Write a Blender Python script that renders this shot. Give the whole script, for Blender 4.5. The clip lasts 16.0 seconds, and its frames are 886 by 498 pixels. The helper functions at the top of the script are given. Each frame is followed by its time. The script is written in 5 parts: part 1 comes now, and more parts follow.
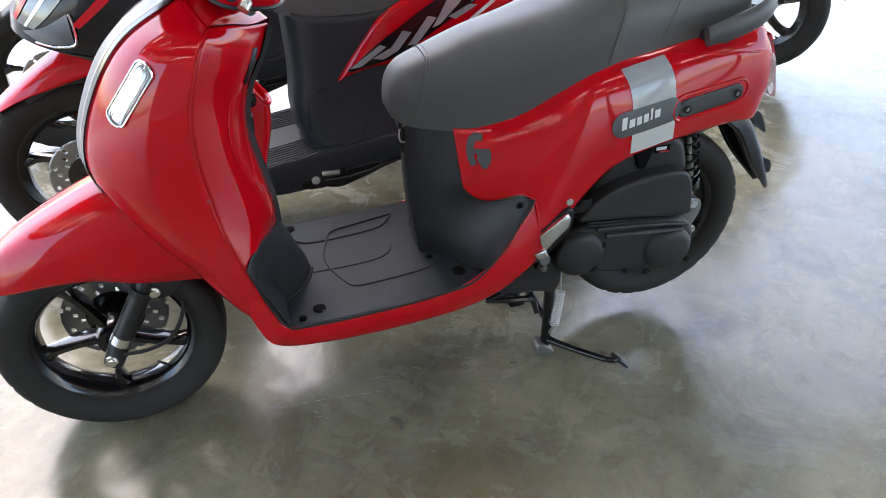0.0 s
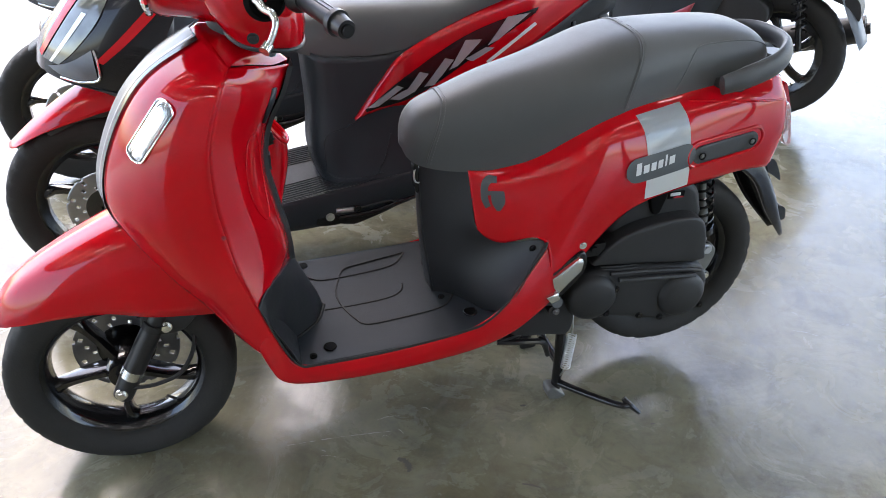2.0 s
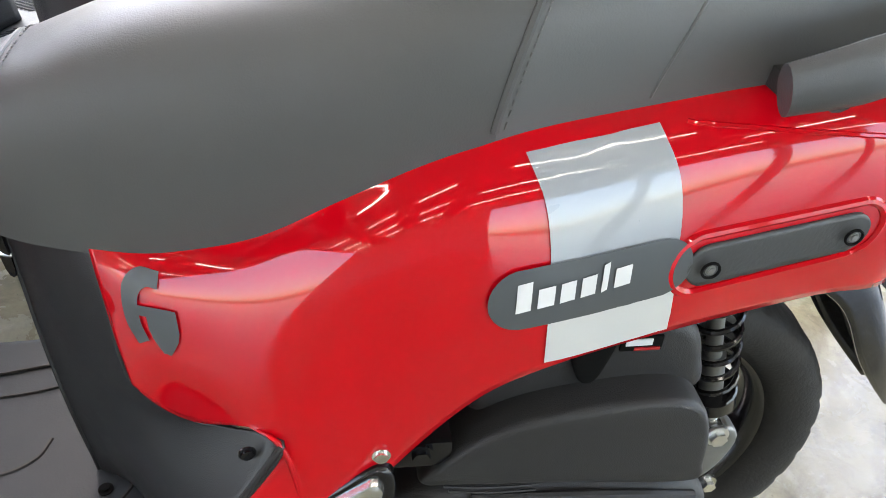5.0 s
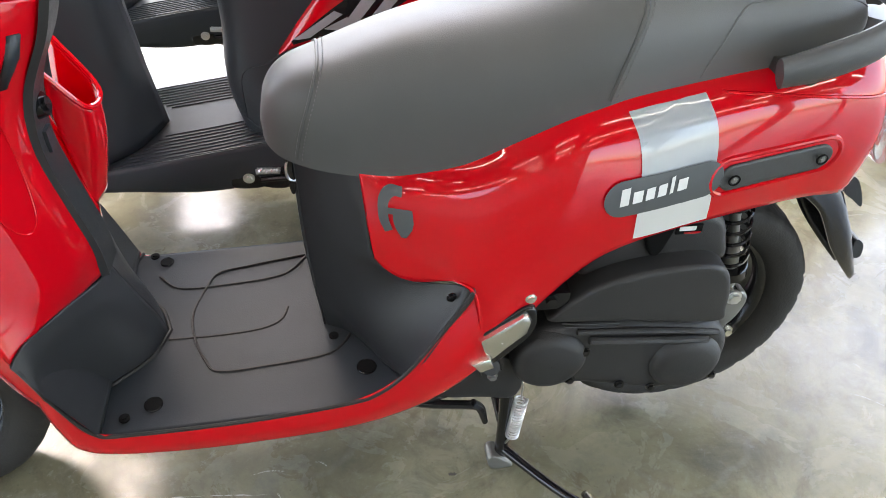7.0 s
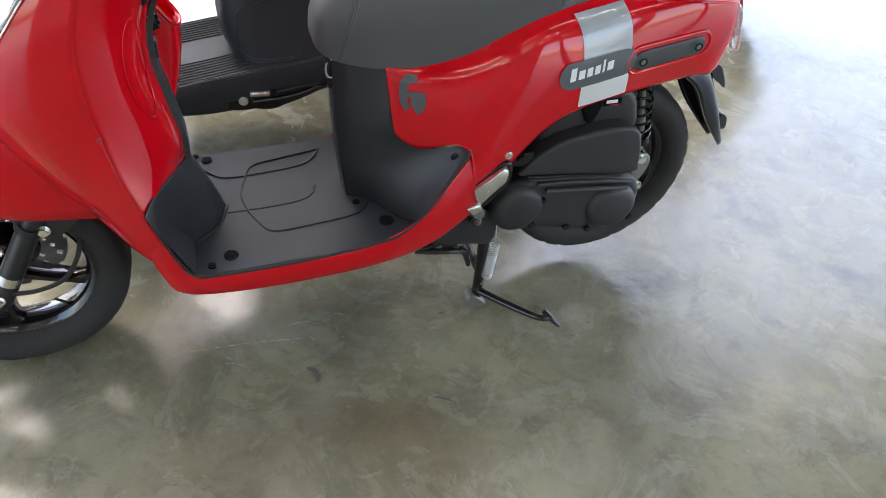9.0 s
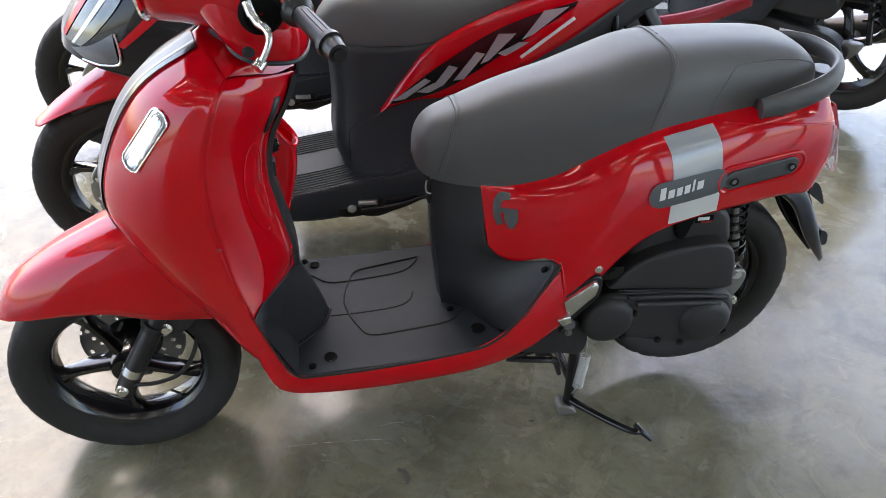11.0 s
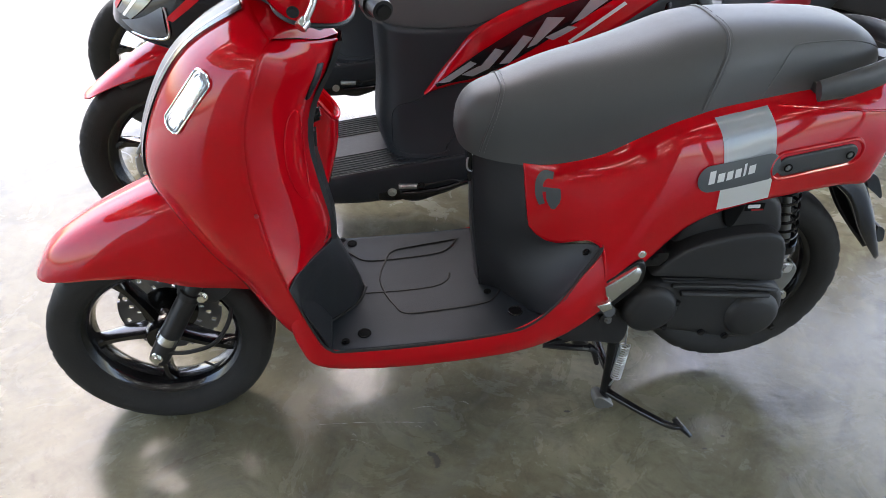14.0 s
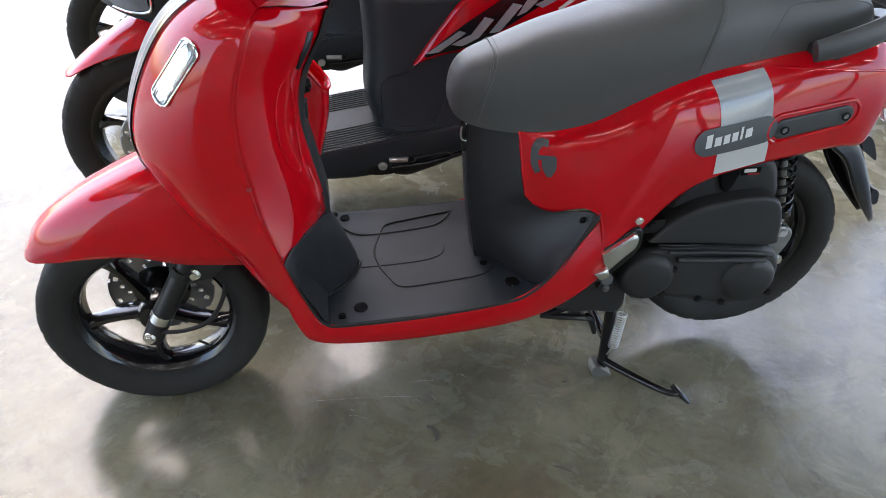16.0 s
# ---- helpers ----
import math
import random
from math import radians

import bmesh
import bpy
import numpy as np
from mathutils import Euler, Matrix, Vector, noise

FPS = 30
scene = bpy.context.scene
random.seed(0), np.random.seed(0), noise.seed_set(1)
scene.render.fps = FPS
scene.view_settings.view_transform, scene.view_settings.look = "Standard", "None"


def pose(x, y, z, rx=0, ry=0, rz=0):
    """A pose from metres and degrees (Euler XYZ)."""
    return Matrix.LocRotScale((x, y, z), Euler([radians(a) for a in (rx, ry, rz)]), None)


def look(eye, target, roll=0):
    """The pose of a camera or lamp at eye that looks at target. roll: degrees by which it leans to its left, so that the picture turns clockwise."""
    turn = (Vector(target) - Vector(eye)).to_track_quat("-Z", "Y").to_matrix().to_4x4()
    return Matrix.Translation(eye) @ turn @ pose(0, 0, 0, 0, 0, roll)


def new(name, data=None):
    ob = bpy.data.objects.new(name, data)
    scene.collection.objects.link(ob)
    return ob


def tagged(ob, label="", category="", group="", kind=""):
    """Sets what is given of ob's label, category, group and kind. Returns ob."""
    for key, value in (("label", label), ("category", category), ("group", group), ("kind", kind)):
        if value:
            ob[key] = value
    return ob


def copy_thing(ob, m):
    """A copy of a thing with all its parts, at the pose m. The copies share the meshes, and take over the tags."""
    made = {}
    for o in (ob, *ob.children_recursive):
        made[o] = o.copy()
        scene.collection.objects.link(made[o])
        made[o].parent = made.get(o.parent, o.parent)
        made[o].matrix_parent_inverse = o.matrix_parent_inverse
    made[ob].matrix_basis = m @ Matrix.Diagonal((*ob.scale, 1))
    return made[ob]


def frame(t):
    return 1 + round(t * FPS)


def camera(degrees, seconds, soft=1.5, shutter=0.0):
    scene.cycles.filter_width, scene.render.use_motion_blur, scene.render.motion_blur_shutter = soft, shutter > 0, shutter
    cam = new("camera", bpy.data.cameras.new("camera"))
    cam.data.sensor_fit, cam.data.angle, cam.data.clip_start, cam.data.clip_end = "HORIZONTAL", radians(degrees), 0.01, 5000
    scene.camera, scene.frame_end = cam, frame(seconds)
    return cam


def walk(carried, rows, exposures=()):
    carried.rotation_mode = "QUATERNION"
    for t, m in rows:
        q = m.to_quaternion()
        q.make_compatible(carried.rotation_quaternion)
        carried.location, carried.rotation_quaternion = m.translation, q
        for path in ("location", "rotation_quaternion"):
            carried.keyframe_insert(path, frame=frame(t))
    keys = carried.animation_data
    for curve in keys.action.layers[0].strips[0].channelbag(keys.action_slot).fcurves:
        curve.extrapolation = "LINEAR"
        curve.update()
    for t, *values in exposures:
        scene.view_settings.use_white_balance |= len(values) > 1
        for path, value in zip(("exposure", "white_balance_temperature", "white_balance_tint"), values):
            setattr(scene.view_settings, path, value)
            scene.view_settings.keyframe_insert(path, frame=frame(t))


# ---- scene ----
cam = camera(59.4, 16.0, soft=0.6)
PATH = [
    (0, (0.301, -1.391, 1.303), (0.786, 0.175, 0.158), 0.4),
    (0.5, (0.304, -1.39, 1.302), (0.779, 0.187, 0.168), 0.3),
    (1, (0.301, -1.388, 1.311), (0.77, 0.204, 0.195), 0.5),
    (1.5, (0.302, -1.388, 1.318), (0.756, 0.22, 0.218), 0.6),
    (2, (0.301, -1.386, 1.312), (0.77, 0.238, 0.243), 1.1),
    (2.5, (0.324, -1.377, 1.304), (0.799, 0.252, 0.247), 1.7),
    (3, (0.477, -1.206, 1.225), (0.909, 0.433, 0.164), 1.4),
    (3.5, (0.64, -0.933, 1.165), (1.092, 0.653, 0.034), 3.2),
    (3.7, (0.692, -0.849, 1.154), (1.152, 0.705, -0.017), 4.0),
    (5.8, (0.966, -0.549, 0.929), (1.11, 1.041, -0.276), 1.5),
    (6, (0.935, -0.588, 0.977), (1.081, 0.981, -0.255), 0.4),
    (6.5, (0.81, -0.725, 1.091), (1.047, 0.824, -0.152), 1.9),
    (7, (0.701, -0.89, 1.2), (0.967, 0.608, -0.099), 2.8),
    (7.5, (0.671, -1.076, 1.234), (0.945, 0.401, -0.086), 3.7),
    (8, (0.634, -1.163, 1.247), (0.947, 0.273, -0.11), 5.2),
    (8.5, (0.464, -1.207, 1.272), (0.882, 0.163, -0.123), 4.6),
    (9, (0.4, -1.26, 1.316), (0.955, 0.118, -0.024), 6.7),
    (9.5, (0.402, -1.275, 1.36), (0.707, 0.276, 0.134), 2.4),
    (10, (0.409, -1.292, 1.371), (0.677, 0.302, 0.193), 3.4),
    (10.2, (0.404, -1.274, 1.384), (0.697, 0.306, 0.193), 3.7),
    (12.3, (0.447, -1.331, 1.371), (0.752, 0.302, 0.255), -0.2),
    (12.5, (0.441, -1.318, 1.376), (0.751, 0.302, 0.245), 0.1),
    (13, (0.43, -1.311, 1.344), (0.719, 0.287, 0.177), 0.4),
    (13.5, (0.433, -1.302, 1.338), (0.689, 0.299, 0.168), 0.8),
    (14, (0.421, -1.303, 1.318), (0.637, 0.315, 0.162), 1.7),
    (14.5, (0.45, -1.322, 1.303), (0.679, 0.283, 0.132), 1.9),
    (15, (0.458, -1.329, 1.304), (0.703, 0.269, 0.126), 1.2),
    (15.5, (0.468, -1.333, 1.309), (0.724, 0.266, 0.135), 0.5),
    (16, (0.403, -1.295, 1.296), (0.652, 0.286, 0.097), 1.2),
]
walk(cam, [(t, look(eye, target, roll)) for t, eye, target, roll in PATH], exposures=[(0, 0.65, 6980, 15), (2.5, 0.65, 6980, 15), (3.5, 0.85, 7180, 15), (6.0, 1.80, 7680, 14), (7.0, 1.45, 7580, 14), (8.0, 1.15, 7280, 15), (9.0, 0.95, 7130, 15), (10.0, 0.55, 7130, 15), (12.5, 0.50, 7180, 15), (16.0, 0.57, 6930, 15)])

# ---- light ----
world = bpy.data.worlds.new("sky")
scene.world = world
world.use_nodes = True
wt = world.node_tree
sky = wt.nodes.new("ShaderNodeTexSky")
sky.sky_type = "NISHITA"
sky.sun_disc = False
sky.sun_elevation = radians(61)
sky.sun_rotation = radians(-9)
sky.air_density, sky.dust_density, sky.ozone_density = 1.0, 2.2, 1.0
wt.links.new(sky.outputs["Color"], wt.nodes["Background"].inputs["Color"])
wt.nodes["Background"].inputs["Strength"].default_value = 0.76

sun_data = bpy.data.lights.new("sun", "SUN")
sun_data.energy, sun_data.angle, sun_data.color = 1.2, radians(20), (1.0, 0.97, 0.92)
sun = new("sun", sun_data)
sun.matrix_world = look((-0.9, 6.0, 11), (0, 0, 0))


# ---- materials ----
def mat(name, color, rough=0.5, metal=0.0, coat=0.0, vary=0.06, scale=9.0, bump=0.0, bump_scale=300.0, spec=0.5, transmission=0.0, rough_vary=0.06):
    """A surface with two scales of colour and gloss variation and a fine relief."""
    m = bpy.data.materials.new(name)
    m.use_nodes = True
    nt = m.node_tree
    b = nt.nodes["Principled BSDF"]
    coord = nt.nodes.new("ShaderNodeTexCoord")
    big = nt.nodes.new("ShaderNodeTexNoise")
    big.inputs["Scale"].default_value = scale
    big.inputs["Detail"].default_value = 6
    nt.links.new(coord.outputs["Object"], big.inputs["Vector"])
    ramp = nt.nodes.new("ShaderNodeMix")
    ramp.data_type = "RGBA"
    ramp.inputs[6].default_value = (*[c * (1 - vary) for c in color], 1)
    ramp.inputs[7].default_value = (*[min(1, c * (1 + vary)) for c in color], 1)
    nt.links.new(big.outputs["Fac"], ramp.inputs[0])
    nt.links.new(ramp.outputs[2], b.inputs["Base Color"])
    rr = nt.nodes.new("ShaderNodeMapRange")
    rr.inputs["To Min"].default_value = max(0.0, rough - rough_vary)
    rr.inputs["To Max"].default_value = min(1.0, rough + rough_vary)
    fine = nt.nodes.new("ShaderNodeTexNoise")
    fine.inputs["Scale"].default_value = scale * 7
    fine.inputs["Detail"].default_value = 4
    nt.links.new(coord.outputs["Object"], fine.inputs["Vector"])
    nt.links.new(fine.outputs["Fac"], rr.inputs["Value"])
    nt.links.new(rr.outputs["Result"], b.inputs["Roughness"])
    b.inputs["Metallic"].default_value = metal
    b.inputs["Coat Weight"].default_value = coat
    b.inputs["Coat Roughness"].default_value = 0.03
    b.inputs["Specular IOR Level"].default_value = spec
    b.inputs["Transmission Weight"].default_value = transmission
    if bump:
        grain = nt.nodes.new("ShaderNodeTexNoise")
        grain.inputs["Scale"].default_value = bump_scale
        grain.inputs["Detail"].default_value = 3
        nt.links.new(coord.outputs["Object"], grain.inputs["Vector"])
        bp = nt.nodes.new("ShaderNodeBump")
        bp.inputs["Strength"].default_value = bump
        bp.inputs["Distance"].default_value = 0.002
        nt.links.new(grain.outputs["Fac"], bp.inputs["Height"])
        nt.links.new(bp.outputs["Normal"], b.inputs["Normal"])
    return m


RED = mat("red_paint", (0.48, 0.0022, 0.0075), 0.4, coat=1.0, vary=0.05, scale=4, rough_vary=0.04, spec=0.0)
DARKRED = mat("dark_red_paint", (0.28, 0.008, 0.02), 0.3, coat=1.0, vary=0.05, scale=4)
BLACK = mat("black_plastic", (0.019, 0.0235, 0.028), 0.45, vary=0.15, scale=14, bump=0.25, bump_scale=900, spec=0.35)
DECK = mat("floorboard_plastic", (0.022, 0.0275, 0.033), 0.46, vary=0.15, scale=14, spec=0.13)
_nt = DECK.node_tree
_vor = _nt.nodes.new("ShaderNodeTexVoronoi")
_vor.inputs["Scale"].default_value = 420
_bmp = _nt.nodes.new("ShaderNodeBump")
_bmp.inputs["Strength"].default_value, _bmp.inputs["Distance"].default_value = 0.12, 0.001
_tc = _nt.nodes.new("ShaderNodeTexCoord")
_nt.links.new(_tc.outputs["Object"], _vor.inputs["Vector"])
_nt.links.new(_vor.outputs["Distance"], _bmp.inputs["Height"])
_nt.links.new(_bmp.outputs["Normal"], _nt.nodes["Principled BSDF"].inputs["Normal"])
MATTE = mat("matte_black_casing", (0.021, 0.021, 0.0215), 0.48, vary=0.2, scale=12, bump=0.3, bump_scale=700, spec=0.35)
GLOSS = mat("gloss_black", (0.008, 0.008, 0.009), 0.2, coat=0.35, vary=0.1, scale=12, spec=0.2)
RUBBER = mat("tyre_rubber", (0.017, 0.0165, 0.016), 0.62, vary=0.3, scale=25, bump=0.3, bump_scale=260, spec=0.3)
TYRE = mat("dusty_tyre_rubber", (0.025, 0.0242, 0.023), 0.72, vary=0.25, scale=18, bump=0.3, bump_scale=260, spec=0.25)
VINYL = mat("seat_vinyl", (0.072, 0.0745, 0.0745), 0.45, vary=0.10, scale=6, bump=0.15, bump_scale=700, spec=0.3)
VINYL2 = mat("seat_vinyl_rear", (0.100, 0.105, 0.108), 0.45, vary=0.10, scale=6, bump=0.15, bump_scale=700, spec=0.32)
THREAD = mat("thread", (0.12, 0.12, 0.12), 0.7)
SILVER = mat("silver_metal", (0.72, 0.72, 0.70), 0.26, metal=1.0, vary=0.03, scale=12, rough_vary=0.03)
RED.node_tree.nodes["Principled BSDF"].inputs["Coat IOR"].default_value = 1.46
CHROME = mat("chrome", (0.85, 0.85, 0.86), 0.08, metal=1.0, vary=0.03)
ZINC = mat("zinc_spring", (0.66, 0.67, 0.68), 0.3, metal=1.0, vary=0.1, scale=40)
DISC = mat("brake_disc_steel", (0.32, 0.32, 0.33), 0.38, metal=1.0, vary=0.15, scale=30)
GREYDECAL = mat("grey_decal", (0.25, 0.27, 0.29), 0.3, coat=0.8, vary=0.03)
LIGHTDECAL = mat("light_grey_decal", (0.50, 0.51, 0.50), 0.35, coat=0.8, vary=0.03)
BADGE = mat("dark_grey_badge", (0.058, 0.066, 0.07), 0.4, vary=0.05)
PLATE = mat("badge_plate_grey", (0.032, 0.034, 0.035), 0.5, vary=0.1, bump=0.2)
PIT = mat("near_black_plug_and_shade", (0.003, 0.003, 0.003), 0.8, spec=0.1)
PALE = mat("pale_lettering", (0.62, 0.63, 0.63), 0.4, vary=0.03)
RAIL = mat("grab_rail_grey", (0.045, 0.047, 0.049), 0.45, vary=0.1, bump=0.2, bump_scale=900)
LENS = mat("clear_lens", (0.85, 0.86, 0.86), 0.06, vary=0.02, transmission=0.75, coat=1.0, rough_vary=0.01)
REFLECTOR = mat("lamp_reflector", (0.60, 0.59, 0.56), 0.32, metal=0.8, vary=0.3, scale=40)
REDLENS = mat("red_lens", (0.55, 0.01, 0.02), 0.1, coat=1.0, transmission=0.3)
GREYPLASTIC = mat("grey_plastic", (0.16, 0.17, 0.18), 0.45, vary=0.1)
BLUEGREY = mat("blue_grey_mudguard", (0.22, 0.25, 0.29), 0.4, vary=0.1)
ROOF = mat("roof_sheet", (0.13, 0.132, 0.132), 0.55, vary=0.08, scale=1.5)
HEADGLASS = mat("headlamp_glass", (0.13, 0.135, 0.12), 0.14, metal=0.35, vary=0.7, scale=22, coat=1.0, rough_vary=0.05)
CHINLENS = mat("chin_lens", (0.11, 0.12, 0.135), 0.2, metal=0.3, vary=0.4, scale=20, coat=1.0)
CASTING = mat("cast_alloy", (0.22, 0.22, 0.21), 0.5, metal=0.7, vary=0.2, scale=30)
PAVING = mat("rough_concrete", (0.26, 0.258, 0.25), 0.8, vary=0.3, scale=3.5, bump=0.5, bump_scale=60)
FORK = mat("fork_black", (0.014, 0.014, 0.015), 0.35, vary=0.1, scale=20, spec=0.4)
RIMBLACK = mat("rim_black", (0.006, 0.006, 0.0065), 0.2, vary=0.1, scale=20, coat=0.6, spec=0.35)
TRIM = mat("satin_grey_trim", (0.11, 0.115, 0.12), 0.36, vary=0.06, scale=14)
COVER = mat("dark_cover_plastic", (0.019, 0.020, 0.0215), 0.4, vary=0.15, scale=14, bump=0.2, bump_scale=900, spec=0.35)
SCRATCH = mat("pale_scratch", (0.40, 0.40, 0.37), 0.6, vary=0.3, scale=60)
STAIN = mat("dark_stain", (0.055, 0.050, 0.040), 0.5, vary=0.5, scale=60)
GREYWALL = mat("grey_wall_paint", (0.20, 0.20, 0.195), 0.7, vary=0.1, scale=2, bump=0.1, bump_scale=120)
WHITE = mat("white_paint", (0.78, 0.78, 0.76), 0.6, vary=0.03, scale=2, bump=0.1, bump_scale=120)


def concrete():
    m = bpy.data.materials.new("polished_concrete")
    m.use_nodes = True
    nt = m.node_tree
    b = nt.nodes["Principled BSDF"]
    coord = nt.nodes.new("ShaderNodeTexCoord")

    def noise_tex(scale, detail=8, rough=0.6, distort=0.0):
        n = nt.nodes.new("ShaderNodeTexNoise")
        n.inputs["Scale"].default_value, n.inputs["Detail"].default_value = scale, detail
        n.inputs["Roughness"].default_value, n.inputs["Distortion"].default_value = rough, distort
        nt.links.new(coord.outputs["Object"], n.inputs["Vector"])
        return n

    def mix(a, b2, fac):
        x = nt.nodes.new("ShaderNodeMix")
        x.data_type = "RGBA"
        for i, v in ((6, a), (7, b2)):
            if isinstance(v, tuple):
                x.inputs[i].default_value = (*v, 1)
            else:
                nt.links.new(v, x.inputs[i])
        nt.links.new(fac, x.inputs[0])
        return x.outputs[2]

    def ramp(src, lo, hi, a=0.0, b2=1.0):
        r = nt.nodes.new("ShaderNodeMapRange")
        r.inputs["From Min"].default_value, r.inputs["From Max"].default_value = lo, hi
        r.inputs["To Min"].default_value, r.inputs["To Max"].default_value = a, b2
        nt.links.new(src, r.inputs["Value"])
        return r.outputs["Result"]

    clouds = noise_tex(1.7, 9, 0.62, 0.8)
    stains = noise_tex(4.5, 9, 0.68, 0.6)
    grain = noise_tex(60, 6, 0.7)
    col = mix((0.118, 0.110, 0.067), (0.236, 0.222, 0.150), ramp(clouds.outputs["Fac"], 0.36, 0.66))
    col = mix(col, (0.070, 0.066, 0.050), ramp(stains.outputs["Fac"], 0.52, 0.70, 0.0, 0.85))
    col = mix(col, (0.32, 0.312, 0.265), ramp(grain.outputs["Fac"], 0.58, 0.78, 0.0, 0.45))
    wisps = noise_tex(7.0, 10, 0.74, 1.0)
    col = mix(col, (0.29, 0.28, 0.215), ramp(wisps.outputs["Fac"], 0.54, 0.76, 0.0, 0.45))
    blots = noise_tex(13.0, 9, 0.75, 0.3)
    col = mix(col, (0.075, 0.072, 0.054), ramp(blots.outputs["Fac"], 0.50, 0.70, 0.0, 0.5))
    specks = noise_tex(150, 3, 0.6)
    col = mix(col, (0.045, 0.042, 0.035), ramp(specks.outputs["Fac"], 0.66, 0.74, 0.0, 0.6))
    scuff = nt.nodes.new("ShaderNodeTexWave")
    scuff.wave_type, scuff.bands_direction = "RINGS", "Z"
    scuff.inputs["Scale"].default_value, scuff.inputs["Distortion"].default_value = 1.3, 14
    scuff.inputs["Detail"].default_value, scuff.inputs["Detail Scale"].default_value = 6, 1.4
    nt.links.new(coord.outputs["Object"], scuff.inputs["Vector"])
    col = mix(col, (0.36, 0.36, 0.34), ramp(scuff.outputs["Fac"], 0.92, 1.0, 0.0, 0.08))
    drag = noise_tex(9.0, 9, 0.7, 2.4)
    col = mix(col, (0.058, 0.054, 0.040), ramp(drag.outputs["Fac"], 0.52, 0.70, 0.0, 0.42))
    chalk = noise_tex(30, 8, 0.75, 1.5)
    col = mix(col, (0.36, 0.352, 0.31), ramp(chalk.outputs["Fac"], 0.60, 0.78, 0.0, 0.35))
    nt.links.new(col, b.inputs["Base Color"])
    patches = noise_tex(5.5, 10, 0.68, 0.9)
    nt.links.new(ramp(patches.outputs["Fac"], 0.40, 0.62, 0.12, 0.34), b.inputs["Roughness"])
    b.inputs["Specular IOR Level"].default_value = 0.45
    b.inputs["Coat Weight"].default_value, b.inputs["Coat Roughness"].default_value = 0.14, 0.2
    trowel = noise_tex(3.2, 5, 0.5, 1.2)
    bp = nt.nodes.new("ShaderNodeBump")
    bp.inputs["Strength"].default_value, bp.inputs["Distance"].default_value = 0.28, 0.012
    nt.links.new(trowel.outputs["Fac"], bp.inputs["Height"])
    bp2 = nt.nodes.new("ShaderNodeBump")
    bp2.inputs["Strength"].default_value, bp2.inputs["Distance"].default_value = 0.22, 0.002
    nt.links.new(noise_tex(22, 7, 0.65, 0.8).outputs["Fac"], bp2.inputs["Height"])
    nt.links.new(bp.outputs["Normal"], bp2.inputs["Normal"])
    nt.links.new(bp2.outputs["Normal"], b.inputs["Normal"])
    return m


CONCRETE = concrete()

TUBE = bpy.data.materials.new("lit_diffuser")
TUBE.use_nodes = True
TUBE.node_tree.nodes["Principled BSDF"].inputs["Emission Color"].default_value = (0.96, 1.0, 0.99, 1)
TUBE.node_tree.nodes["Principled BSDF"].inputs["Emission Strength"].default_value = 15.0


# ---- modelling helpers ----
def part(name, geo, material, parent=None, label="", smooth=40, solid=0.0, bevel=0.0, offset=-1.0):
    """Links one mesh (vertices and faces) as one object under a thing or a part."""
    verts, faces = geo
    me = bpy.data.meshes.new(name)
    me.from_pydata([tuple(map(float, v)) for v in verts], [], [tuple(map(int, f)) for f in faces])
    me.materials.append(material)
    me.polygons.foreach_set("use_smooth", [True] * len(me.polygons))
    me.set_sharp_from_angle(angle=radians(smooth))
    ob = new(name, me)
    ob.parent = parent
    if label:
        tagged(ob, label)
    if solid:
        s = ob.modifiers.new("thickness", "SOLIDIFY")
        s.thickness, s.offset = solid, offset
        s.use_even_offset = False
    if bevel:
        w = ob.modifiers.new("edges", "BEVEL")
        w.width, w.segments, w.limit_method, w.angle_limit = bevel, 2, "ANGLE", radians(35)
    return ob


def thing(name, label, category, m=None, group="", kind=""):
    ob = new(name)
    ob.empty_display_size = 0.1
    if m is not None:
        ob.matrix_world = m
    return tagged(ob, label, category, group, kind)


def merge(*geos):
    verts, faces = [], []
    for v, f in geos:
        n = len(verts)
        verts += [tuple(p) for p in v]
        faces += [tuple(i + n for i in q) for q in f]
    return verts, faces


def used(verts, faces):
    """The same faces with only the corners that they use."""
    keep = sorted({i for f in faces for i in f})
    at = {k: n for n, k in enumerate(keep)}
    return [verts[k] for k in keep], [tuple(at[i] for i in f) for f in faces]


def flip(geo):
    return geo[0], [tuple(reversed(f)) for f in geo[1]]


def mirror(geo):
    return [(x, -y, z) for x, y, z in geo[0]], [tuple(reversed(f)) for f in geo[1]]


def spline(pts, n, closed=False):
    """n points along a smooth curve through pts."""
    p = np.array(pts, float)
    k = len(p)
    u = np.linspace(0, k if closed else k - 1, n, endpoint=not closed)
    i = np.minimum(u.astype(int), k - 1 if closed else k - 2)
    f = (u - i)[:, None]
    if closed:
        a, b, c, d = p[(i - 1) % k], p[i % k], p[(i + 1) % k], p[(i + 2) % k]
    else:
        q = np.vstack([2 * p[0] - p[1], p, 2 * p[-1] - p[-2]])
        a, b, c, d = q[i], q[i + 1], q[i + 2], q[i + 3]
    return 0.5 * (2 * b + (c - a) * f + (2 * a - 5 * b + 4 * c - d) * f * f + (3 * b - a - 3 * c + d) * f ** 3)


def sheet(rows, nu=40, nv=24):
    """A smooth sheet through rows of control points: an array nu x nv x 3."""
    across = np.array([spline(r, nv) for r in rows])
    return np.stack([spline(across[:, j], nu) for j in range(nv)], axis=1)


